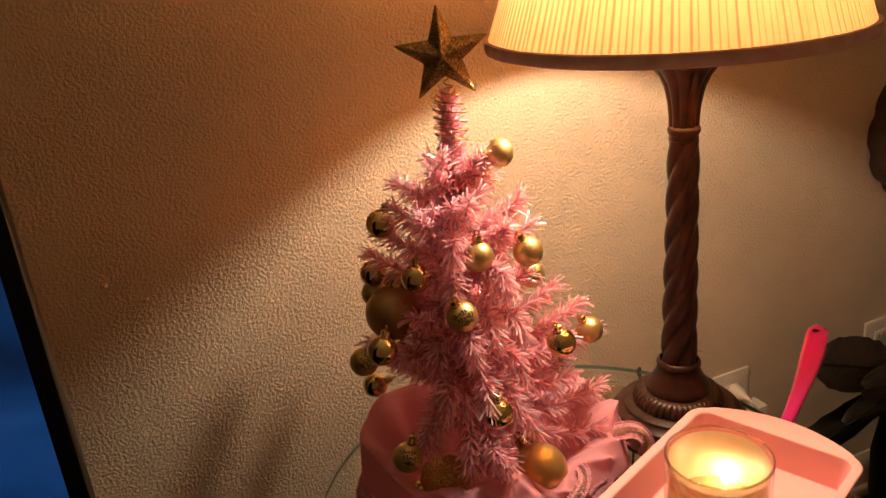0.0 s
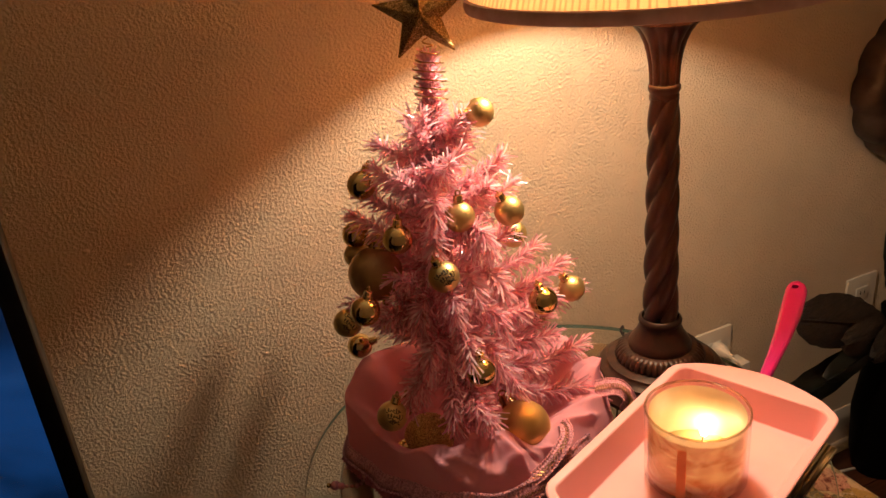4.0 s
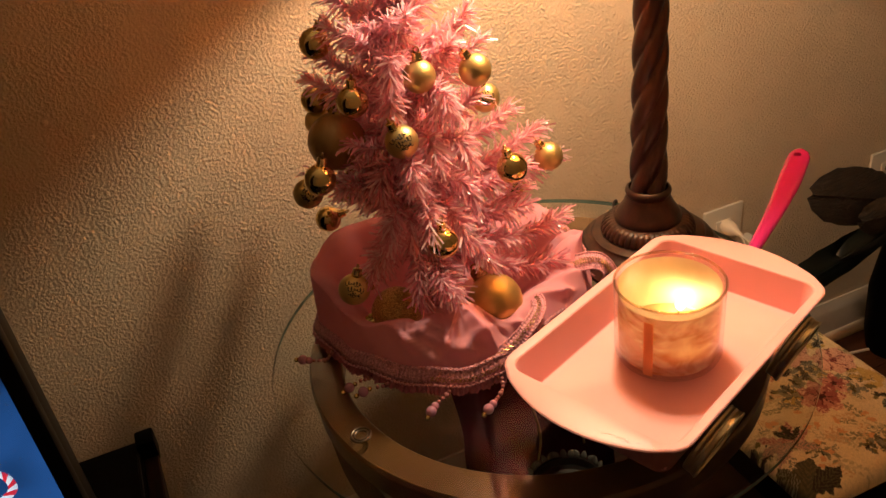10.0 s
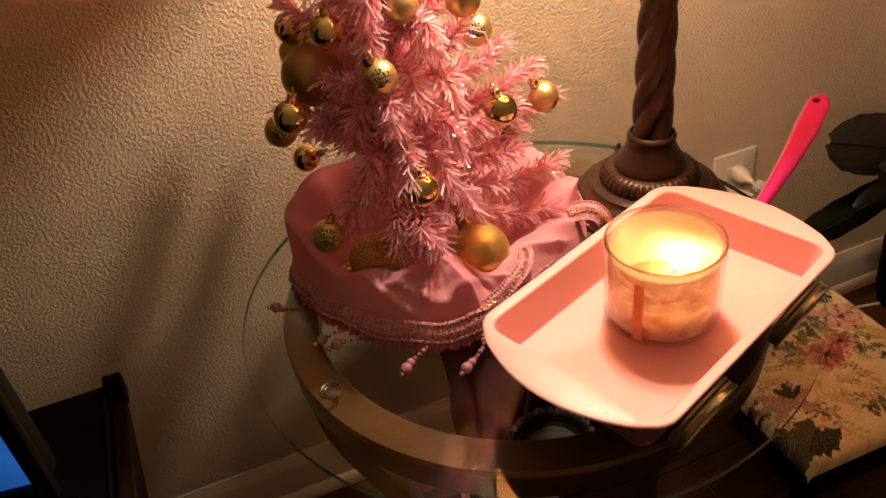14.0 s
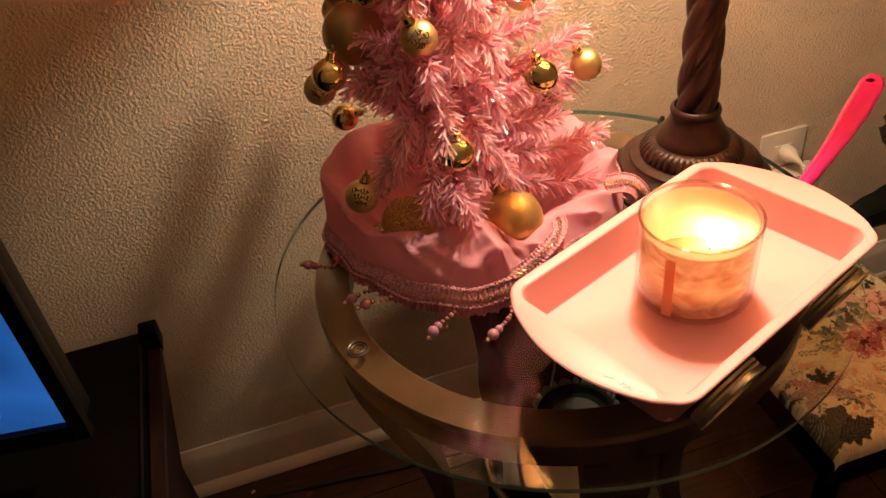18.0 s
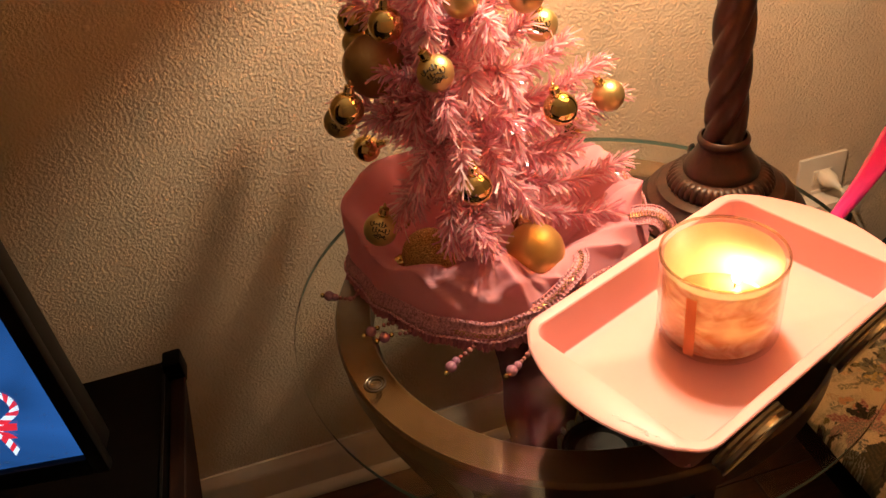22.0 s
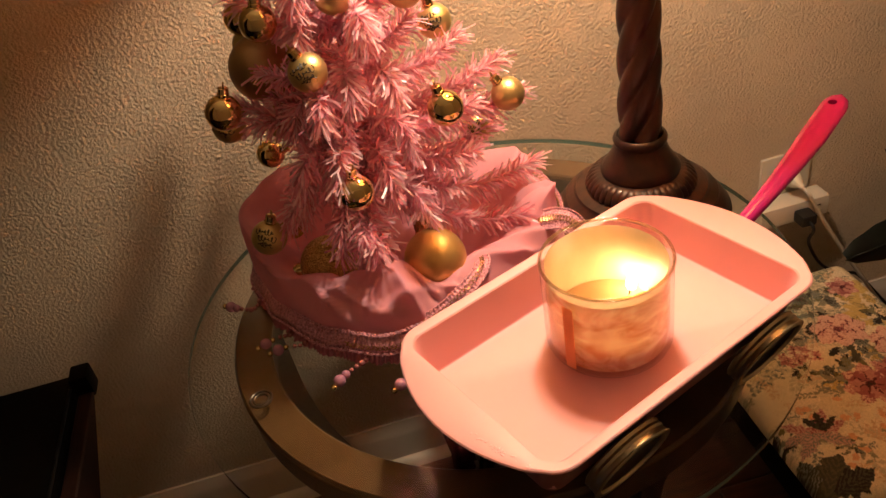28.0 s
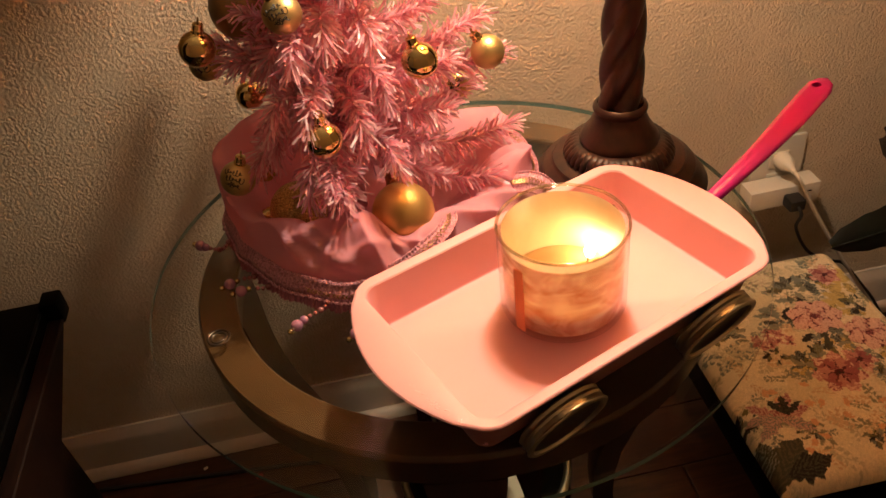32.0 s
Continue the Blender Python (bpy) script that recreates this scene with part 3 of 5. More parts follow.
def needles(bm, line, per_metre, length, rnd, lean=0.95, start=0.12):
    """Flat cut strips standing out all round a wire."""
    total = sum((b - a).length for a, b in zip(line, line[1:]))
    n = int(per_metre * total)
    for k in range(n):
        s = start + (1 - start) * (k + rnd.random()) / n
        f = s * (len(line) - 1)
        i = min(int(f), len(line) - 2)
        p = line[i].lerp(line[i + 1], f - i)
        d = (line[i + 1] - line[i]).normalized()
        o = d.orthogonal().normalized()
        a = rnd.uniform(0, 2 * math.pi)
        out = o * math.cos(a) + d.cross(o) * math.sin(a)
        t = lean * rnd.uniform(0.7, 1.35) * (1 if s < 0.85 else 1 - 3.2 * (s - 0.85))
        w = (out * math.sin(t) + d * math.cos(t)).normalized()
        side = w.cross(Vector((rnd.uniform(-1, 1), rnd.uniform(-1, 1), rnd.uniform(-1, 1)))).normalized() * rnd.uniform(0.0007, 0.0011)
        ln = length * rnd.uniform(0.6, 1.25)
        bend = Vector((rnd.uniform(-1, 1), rnd.uniform(-1, 1), rnd.uniform(-1.6, 0.2))) * ln * 0.19
        m = p + w * ln * 0.5
        e = p + w * ln * 0.97 + bend
        v = [bm.verts.new(q) for q in (p - side, p + side, m + side, m - side, e + side, e - side)]
        bm.faces.new((v[0], v[1], v[2], v[3]))
        bm.faces.new((v[3], v[2], v[4], v[5]))


def pink_tree():
    t = thing("christmas_tree", (0, 0, 0), "small pink tinsel Christmas tree in a cloth-wrapped base", "christmas tree")
    rnd = random.Random(11)
    part("trunk", tube([trunk_at(z) for z in (G + 0.004, 0.75, 0.9, 1.0, 1.085)], [0.008, 0.0075, 0.006, 0.005, 0.003], 10), M_TRUNK, t, "wrapped wire trunk")
    # narrow spire
    bm = bmesh.new()
    line = glide([trunk_at(z) for z in (0.97, 1.0, 1.04, 1.087)], 12)
    needles(bm, line, 22000, 0.0180, rnd, 0.75, 0.0)
    part("spire", bm, M_TINSEL, t, "tight tinsel spire", smooth=False)
    tips = [
        # root height, tip
        (0.715, (-0.165, 0.028, 0.768)), (0.72, (0.052, 0.030, 0.690)), (0.77, (-0.103, -0.012, 0.735)), (0.735, (0.080, 0.068, 0.722)),
        (0.80, (0.056, 0.070, 0.838)), (0.84, (0.022, 0.070, 0.868)), (0.82, (-0.172, 0.062, 0.836)), (0.78, (0.072, 0.068, 0.800)),
        (0.745, (-0.150, 0.030, 0.775)), (0.98, (-0.138, 0.098, 1.016)), (0.985, (-0.104, 0.090, 1.024)), (0.99, (-0.052, 0.088, 1.030)), (0.985, (-0.086, 0.135, 1.026)), (1.0, (-0.090, 0.092, 1.036)), (0.94, (-0.004, 0.088, 0.975)), (0.95, (-0.146, 0.100, 0.988)),
        (0.98, (-0.040, 0.090, 1.030)), (0.90, (0.004, 0.086, 0.945)), (0.88, (-0.116, 0.036, 0.925)), (0.82, (-0.115, 0.000, 0.870)),
        (0.78, (-0.110, -0.020, 0.822)), (0.83, (-0.045, 0.022, 0.868)), (0.88, (-0.060, 0.020, 0.925)),
        (0.75, (-0.005, 0.025, 0.742)), (0.77, (0.015, 0.030, 0.772)), (0.77, (-0.145, 0.115, 0.795)), (0.81, (-0.185, 0.110, 0.840)),
        (0.88, (-0.165, 0.140, 0.930)), (0.91, (-0.152, 0.120, 0.955)), (0.77, (-0.095, -0.016, 0.728)), (0.80, (0.020, 0.040, 0.815)),
        (0.92, (-0.110, 0.040, 0.960)), (0.96, (-0.080, 0.055, 0.995)), (0.74, (0.045, 0.095, 0.760)),
        (0.77, (-0.145, 0.010, 0.812)), (0.79, (-0.040, 0.035, 0.810)), (0.84, (-0.085, 0.010, 0.880)), (0.86, (-0.020, 0.055, 0.900)),
        (0.93, (-0.079, 0.205, 0.974)), (0.90, (-0.046, 0.205, 0.948)),
        (0.80, (-0.158, 0.072, 0.838)), (0.82, (-0.138, 0.044, 0.848)), (0.79, (-0.120, 0.020, 0.800)), (0.74, (-0.125, 0.005, 0.740)), (0.90, (-0.035, 0.060, 0.960)), (0.93, (-0.130, 0.070, 0.985)),
    ]
    # inner growth, evenly filled
    for z, n, ln in ((0.73, 6, 0.08), (0.775, 6, 0.085), (0.82, 6, 0.08), (0.86, 6, 0.075), (0.90, 6, 0.062), (0.94, 6, 0.052), (0.98, 5, 0.038)):
        for k in range(n):
            a = 2 * math.pi * (k + rnd.uniform(-0.3, 0.3)) / n + z * 40
            c = trunk_at(z)
            q = ln * rnd.uniform(0.8, 1.1)
            if 0.75 < z < 0.92 and math.cos(a) > 0.35 and math.sin(a) < 0.5:
                continue
            if z < 0.81 and math.cos(a) < -0.3:
                q *= 0.7
            tips.append((z, (c.x + q * math.cos(a), c.y + q * math.sin(a), z + rnd.uniform(0.0, 0.03))))
    # the far side, evenly filled
    for z, n, ln in ((0.74, 6, 0.115), (0.80, 6, 0.105), (0.86, 5, 0.08), (0.95, 3, 0.045)):
        for k in range(n):
            a = radians(-5 + 200 * (k + rnd.uniform(-0.2, 0.2)) / (n - 1))
            c = trunk_at(z)
            if z < 0.82 and math.cos(a) < -0.3:
                continue
            tips.append((z, (c.x + ln * math.cos(a), c.y + ln * math.sin(a), z + rnd.uniform(0.0, 0.035))))
    for z, tip in tips:
        a, b = trunk_at(z), Vector(tip)
        d = b - a
        sag = Vector((0, 0, -0.10 * d.length * rnd.uniform(0.4, 1.2)))
        line = glide([a, a + d * 0.35 + sag * 0.8, a + d * 0.7 + sag, b], 9)
        if tip[1] < 0.05 and tip[0] < -0.01 and tip[2] > 0.737:
            # those in front bend over and hang at the end
            line = glide([a, a + d * 0.4 + Vector((0, 0, 0.012)), a + d * 0.82 + Vector((0, 0, 0.006)), b + Vector((0, 0, -0.020))], 9)
        bm = tube(line, [0.0016] * 8 + [0.0009], 5)
        front = tip[1] < -0.01 and tip[2] < 0.74
        long = 0.0230 if front else (0.0130 if tip[1] > 0.2 else 0.0190)
        needles(bm, line, 4200 if front else (5200 if tip[1] > 0.2 else 2800), long, rnd, 0.85, 0.08)
        part("branch", bm, M_TINSEL, t, smooth=False)
    return t


pink_tree()


# ---- star topper ----
def glitter(name, a, b, scale=900, rough=0.3):
    """Every grain of glitter is a flake that faces its own way."""
    m = material(name, a, b, scale=scale, rough=rough, metal=0.9, spread=(0.42, 0.58))
    nt = m.node_tree
    p = nt.nodes["Principled BSDF"]
    v = noise_tex(nt, scale, kind="voronoi")
    nt.links.new(ramp(nt, v.outputs["Color"], [(0.15, b), (0.6, a), (0.9, tuple(min(0.95, 1.6 * q) for q in a))]), p.inputs["Base Color"])
    sub = nt.nodes.new("ShaderNodeVectorMath")
    sub.operation = "SUBTRACT"
    sub.inputs[1].default_value = (0.5, 0.5, 0.5)
    nt.links.new(v.outputs["Color"], sub.inputs[0])
    mul = nt.nodes.new("ShaderNodeVectorMath")
    mul.operation = "SCALE"
    mul.inputs["Scale"].default_value = 1.1
    nt.links.new(sub.outputs[0], mul.inputs[0])
    geo = nt.nodes.new("ShaderNodeNewGeometry")
    add = nt.nodes.new("ShaderNodeVectorMath")
    add.operation = "ADD"
    nt.links.new(geo.outputs["Normal"], add.inputs[0])
    nt.links.new(mul.outputs[0], add.inputs[1])
    nrm = nt.nodes.new("ShaderNodeVectorMath")
    nrm.operation = "NORMALIZE"
    nt.links.new(add.outputs[0], nrm.inputs[0])
    nt.links.new(nrm.outputs[0], p.inputs["Normal"])
    return m


M_GLITTER = glitter("gold_glitter", (0.32, 0.22, 0.085), (0.10, 0.062, 0.025), 1300)
M_GLITTERBALL = glitter("fine_gold_glitter", (0.70, 0.50, 0.18), (0.34, 0.22, 0.07), 1300, 0.4)
M_GLITTERBALL.node_tree.nodes["Principled BSDF"].inputs["Metallic"].default_value = 0.55


def star_topper():
    c = Vector((-0.066, 0.124, 1.134))
    t = thing("star_topper", Matrix.Translation(c) @ pose(0, 0, 0, 0, -3, -27) @ pose(0, 0, 0, 90), "five-pointed gold glitter star on a wire coil topping the tree", "star")
    R, r, d = 0.0550, 0.0222, 0.0135
    bm = bmesh.new()
    rim = []
    for k in range(10):
        a = radians(90 + 36 * k)
        q = R if k % 2 == 0 else r
        rim.append(bm.verts.new((q * math.cos(a), q * math.sin(a), 0)))
    f, b = bm.verts.new((0, 0, d)), bm.verts.new((0, 0, -d))
    for k in range(10):
        bm.faces.new((rim[k], rim[(k + 1) % 10], f))
        bm.faces.new((rim[(k + 1) % 10], rim[k], b))
    bmesh.ops.bevel(bm, geom=list(bm.edges), offset=0.0009, segments=1, affect="EDGES")
    part("star", bm, M_GLITTER, t, "faceted glitter star", smooth=False)
    inv = t.matrix_basis.inverted()
    pts = []
    for k in range(150):
        s = k / 149
        z = 1.112 - 0.064 * s
        q = trunk_at(z)
        rad = 0.002 + 0.0150 * min(1, s * 2.2)
        pts.append(inv @ Vector((q.x + rad * math.cos(s * 44), q.y + rad * math.sin(s * 44), z - 0.004 * math.sin(s * 44 + 1) * s)))
    part("wire_coil", tube(pts, 0.0008, 6), M_WIRE, t, "gold wire coil")
    return t


star_topper()


# ---- baubles ----
def bauble(place, r, mat, hang=(0.1, 0.0, 1.0), label="small shiny gold Christmas bauble", script=False, group="gold baubles on the tree", turn=0):
    p = Vector(place)
    up = Vector(hang).normalized()
    t = thing("bauble", Matrix.Translation(p) @ up.to_track_quat("Z", "Y").to_matrix().to_4x4() @ pose(0, 0, 0, 0, 0, turn), label, "ornament", group)
    part("globe", ball(r, None, 32, 20), mat, t)
    cap = lathe([(r * 0.33, r * 0.92), (r * 0.34, r * 1.08), (r * 0.30, r * 1.10), (r * 0.29, r * 1.42), (r * 0.22, r * 1.46), (0.0, r * 1.47)], 20, lambda a, h: 1 + 0.04 * math.sin(10 * a))
    part("cap", cap, M_GOLD if mat is not M_GLITTER else M_WIRE, t, "fluted gold cap")
    loop = tube([(r * 0.16 * math.cos(q), 0, r * 1.58 + r * 0.16 * math.sin(q)) for q in [radians(20 * k) for k in range(19)]], r * 0.03 + 0.0003, 5)
    part("hanging_loop", loop, M_WIRE, t)
    if script:
        bm = bmesh.new()
        inv = t.matrix_basis.inverted()
        eye = (inv @ Vector((-0.28, -0.62, 1.17))).normalized()
        ax = eye.cross(Vector((0, 0, 1))).normalized()
        upv = ax.cross(eye)
        for row, (x0, x1) in ((0.30, (-0.55, 0.35)), (-0.05, (-0.45, 0.55)), (-0.38, (-0.3, 0.4))):
            pts = []
            for k in range(60):
                s = k / 59
                x, y = x0 + (x1 - x0) * s, row + 0.17 * math.sin(s * 34 + row * 9) * (0.55 + 0.45 * math.sin(s * 9 + row * 5))
                x += 0.07 * math.cos(s * 34 + row * 9)
                pts.append((eye * math.sqrt(max(0.05, 1 - x * x - y * y)) - ax * x + upv * y).normalized() * r * 1.003)
            tube(pts, r * 0.024, 4, bm)
        part("lettering", bm, M_INK, t, "black unreadable script strokes")
    return t


SH, MT, SC = "small shiny gold Christmas bauble hanging on the tree", "small satin gold Christmas bauble hanging on the tree", "satin gold Christmas bauble printed with black script"
rb = 0.0158
for spec in (
    ((-0.026, 0.087, 1.030), rb, M_GOLDMATT, (-1.0, 0.15, 0.12), MT, False),
    ((-0.155, 0.124, 0.968), rb, M_GOLD, (0.45, 0, 1), SH, False),
    ((-0.077, 0.050, 0.935), rb * 1.04, M_GOLDMATT, (0.05, 0.1, 1), MT, False),
    ((-0.019, 0.048, 0.928), rb * 1.04, M_GOLDMATT, (-0.5, 0.1, 1), MT, False),
    ((0.010, 0.096, 0.877), rb * 1.02, M_GOLDMATT, (-0.2, 0, 1), SC, True),
    ((-0.1425, 0.067, 0.921), rb, M_GOLD, (0.12, 0, 1), SH, False),
    ((-0.160, 0.155, 0.901), rb, M_GOLD, (0.9, 0, 0.45), SH, False),
    ((-0.160, 0.160, 0.874), rb, M_GOLDMATT, (0.7, 0, 0.6), MT, False),
    ((-0.1133, 0.0225, 0.8869), rb * 1.04, M_GOLDMATT, (-0.4, 0, 1), SC, True),
    ((-0.009, 0.0035, 0.835), rb, M_GOLD, (-0.25, 0, 1), SH, False),
    ((0.036, 0.100, 0.759), rb * 0.95, M_GOLDMATT, (0.4, 0.1, 1), SC, True),
    ((0.0597, 0.0530, 0.809), rb, M_GOLDMATT, (-0.6, 0.1, 1), MT, False),
    ((-0.192, 0.0545, 0.8573), rb, M_GOLD, (0.3, 0, 1), SH, False),
    ((-0.1975, 0.110, 0.8196), rb * 1.02, M_GOLDMATT, (0.8, 0, 0.6), SC, True),
    ((-0.152, 0.120, 0.808), rb, M_GOLDMATT, (0.3, 0, 1), MT, False),
    ((-0.1725, 0.1655, 0.754), rb * 0.95, M_GOLD, (0.9, -0.3, 0.25), SH, False),
    ((-0.1005, -0.0195, 0.7903), rb, M_GOLD, (0.0, 0, 1), SH, False),
    ((-0.187, 0.029, 0.7395), rb * 1.04, M_GOLDMATT, (0.35, 0, 1), SC, True),
    ((-0.165, 0.052, 0.730), rb * 0.75, M_GOLD, (0.5, 0.2, 1), SH, False),
):
    bauble(*spec[:5], script=spec[5])
bauble((-0.1527, 0.1250, 0.8616), 0.0310, M_BRONZE, (0.3, 0.2, 1), "large satin bronze-gold bauble hanging on the tree")
bauble((-0.0432, 0.0010, 0.6860), 0.0300, M_GOLDBIG, (-0.05, 1.0, 0.45), "large satin gold bauble lying on the pink cloth", group="baubles lying on the cloth")
bauble((-0.142, 0.046, 0.6815), 0.0285, M_GLITTERBALL, (-0.95, 0.12, -0.12), "large gold glitter bauble lying on the pink cloth", group="baubles lying on the cloth")


# ---- the pink cloth round the foot of the tree ----
M_CLOTH = translucent("pink_chiffon", (0.92, 0.44, 0.525), (0.88, 0.40, 0.48), 14, 0.42, 0.6, gloss=0.15)
M_LACE = material("mauve_beaded_lace", (0.72, 0.34, 0.40), (0.46, 0.17, 0.21), scale=420, rough=0.4, bump=0.8, bump_scale=500, bump_depth=0.002, spread=(0.40, 0.56))
M_PEARL = material("pink_pearl", (0.48, 0.22, 0.31), (0.40, 0.17, 0.25), scale=60, rough=0.15, coat=0.8)
M_SEED = material("rose_seed_bead", (0.42, 0.16, 0.16), (0.3, 0.1, 0.1), scale=300, rough=0.2, coat=0.5)
CLOTH_C = Vector((-0.075, 0.055, G))
FOOT = [(0, .178), (25, .188), (45, .160), (90, .15), (135, .155), (155, .157), (184, .131), (202, .121), (221, .119), (250, .121), (270, .119), (290, .116), (312, .120), (330, .138), (345, .168), (360, .182)]
RIDGE_R = [(0, .143), (25, .168), (45, .14), (90, .14), (135, .145), (155, .147), (180, .136), (198, .121), (219, .090), (239, .074), (264, .066), (289, .089), (305, .094), (320, .095), (335, .112), (345, .140), (360, .152)]
RIDGE_H = [(0, .060), (25, .066), (45, .066), (90, .08), (135, .096), (160, .094), (180, .078), (198, .064), (219, .062), (239, .061), (264, .067), (289, .044), (305, .045), (320, .046), (335, .038), (345, .043), (360, .052)]
# long soft folds over the front: start (degrees, s), end, height, width
FOLDS = [(203, 0.92, 248, 0.15, 0.0050, 0.007), (216, 0.85, 270, 0.22, 0.0042, 0.006), (240, 0.34, 286, 0.66, 0.0046, 0.006), (257, 0.98, 240, 0.25, 0.0042, 0.007), (261, 0.98, 275, 0.15, 0.0046, 0.007),
         (228, 0.95, 252, 0.55, 0.0030, 0.005), (272, 0.95, 284, 0.3, -0.0036, 0.006), (286, 1.0, 300, 0.3, 0.005, 0.007), (350, 1.25, 8, 0.3, 0.0042, 0.008), (8, 1.25, 24, 0.5, 0.0042, 0.008), (338, 1.2, 350, 0.2, 0.0042, 0.008), (359, 1.5, 358, 0.5, 0.0036, 0.006), (320, 0.9, 338, 0.3, 0.005, 0.007)]


def fold_height(deg, s):
    """Sum of the folds: each is steep on one side and runs out softly on the other."""
    total = 0.0
    for d0, s0, d1, s1, amp, wide in FOLDS:
        d1 += 360 if d1 < d0 - 180 else 0
        px = ((deg - d0 + 180) % 360 - 180) * 0.0017
        py = (s - s0) * 0.075
        ex, ey = (d1 - d0) * 0.0017, (s1 - s0) * 0.075
        ln = math.hypot(ex, ey)
        k = (px * ex + py * ey) / ln / ln
        off = (px * ey - py * ex) / ln
        w = wide if off > 0 else wide * 0.45
        ends = (1 - (2 * k - 1) ** 2) ** 1.3 if 0 < k < 1 else 0
        total += 2.3 * amp * ends * math.exp(-(abs(off) / w) ** 1.4)
    return total


def along(table, deg):
    deg %= 360
    for (a, u), (b, v) in zip(table, table[1:]):
        if a <= deg <= b:
            s = (deg - a) / (b - a)
            s = s * s * (3 - 2 * s)
            return u + (v - u) * s
    return table[0][1]


def cloth_point(deg, s):
    """s: 0 at the foot, 1 on the ridge, 2 in the middle of the nest."""
    a = radians(deg)
    rf, rr, h = along(FOOT, deg), along(RIDGE_R, deg), along(RIDGE_H, deg)
    right = max(0, math.cos(a - radians(5))) ** 3
    if s <= 1:
        r = rf + (rr - rf) * s ** 1.15
        z = 0.003 + h * math.sin(s * math.pi / 2) ** 0.9
    else:
        u = s - 1
        r = rr * (1 - 0.92 * u)
        z = 0.012 + (h - 0.009) * math.cos(min(1, u * 2.0) * math.pi / 2) ** 1.5
    mid = math.sin(min(1, s / 1.4) * math.pi)
    front = max(0, -math.sin(a)) ** 1.5
    fold = 0.0030 * math.sin(a * 9 + 3.2 * s + 1.1 * math.sin(3 * a)) * (1 - 0.6 * front) + 0.0015 * math.sin(a * 17 - 5 * s) + right * 0.003 * math.sin(a * 13 + 2.5 * s)
    lift = fold_height(deg, s)
    z += lift * (0.45 if s < 1 else 0.8)
    r += lift * (0.75 if s < 1 else 0.2)
    z += fold * mid * (1.0 if s <= 1.2 else 0.4) + 0.004 * noise.noise(Vector((r * math.cos(a) * 30, r * math.sin(a) * 30, s))) * min(1, s * 2)
    r += (0.004 * math.sin(a * 11 + s * 2) + right * 0.002 * math.sin(a * 15)) * (1 - abs(1 - s))
    return CLOTH_C + Vector((r * math.cos(a), r * math.sin(a), max(0.002, z)))


def cloth_wrap():
    t = thing("cloth_wrap", CLOTH_C, "sheer pink cloth with beaded trim bunched round the tree foot", "cloth")
    o = CLOTH_C
    rings = [[cloth_point(i * 1.0, s / 20) - o for i in range(360)] for s in range(1, 41)]
    part("cloth", grid_mesh(rings, True, False, True), M_CLOTH, t, "sheer pink chiffon in soft folds", sharp=180)
    # trim along the lower edge, from the back round the front to the pan
    d0, d1, n = 60, 322, 360
    rings = []
    for w, out in ((0.008, 0.004), (0.0085, 0.0065), (0.0145, 0.005), (0.0225, -0.0005), (0.0235, -0.003)):
        ring = []
        for i in range(n):
            d = d0 + i * (d1 - d0) / (n - 1)
            p = cloth_point(d, 0.04) - o
            a = radians(d)
            ring.append((p.x + out * math.cos(a), p.y + out * math.sin(a), 0.005 + w + 0.0012 * math.sin(i * 1.9) + 0.002 * math.sin(a * 11)))
        rings.append(ring)
    trim = part("trim", grid_mesh(rings, False), M_LACE, t, "mauve braided lace trim", sharp=180)
    # gathered net below it, down to the glass
    rings = []
    for w, out, k in ((0.0095, 0.004, 0.2), (0.006, 0.0055, 0.6), (0.0, 0.0075, 1.0), (-0.0035, 0.0090, 1.4)):
        ring = []
        for i in range(n * 2):
            d = d0 + i * (d1 - d0) / (2 * n - 1)
            p = cloth_point(d, 0.04) - o
            a = radians(d)
            q = out + 0.0009 * k * math.sin(a * 150 + 2 * math.sin(a * 23)) + 0.0012 * k * math.sin(a * 37 + 3 * math.sin(a * 7))
            ring.append((p.x + q * math.cos(a), p.y + q * math.sin(a), max(0.0008, 0.005 + w + 0.002 * math.sin(a * 11) + 0.0005 * k * math.sin(a * 90))))
        rings.append(ring)
    part("net_frill", grid_mesh(rings, False), translucent("mauve_net", (0.50, 0.19, 0.24), (0.38, 0.13, 0.17), 300, 0.35, 0.5, gloss=0.2), t, "dark mauve gathered net", sharp=180)
    for h, out, rad, f, mat, nm, from_d in ((0.0155, 0.0066, 0.00042, 95, M_WIRE, "gold_braid", 236), (0.0155, 0.0066, 0.00042, -95, M_WIRE, "gold_braid", 236), (0.0245, 0.0000, 0.0014, 160, M_LACE, "beaded_edge", d0), (0.0085, 0.0075, 0.0013, 150, M_LACE, "beaded_edge", d0)):
        pts, k = [], int(3.2 * (d1 - from_d))
        for i in range(k + 1):
            d = from_d + i * (d1 - from_d) / k
            p = cloth_point(d, 0.04) - o
            a = radians(d)
            amp = 0.0026 if mat is M_WIRE else 0.0008
            q = out + (0.0006 * math.cos(a * f) if mat is M_WIRE else 0)
            pts.append((p.x + q * math.cos(a), p.y + q * math.sin(a), 0.004 + h + amp * math.sin(a * f) + 0.002 * math.sin(a * 11)))
        part(nm, tube(pts, [rad * (1 + 0.4 * math.sin(i * 2.2)) for i in range(k + 1)], 4), mat, trim)
    return t


WRAP = cloth_wrap()


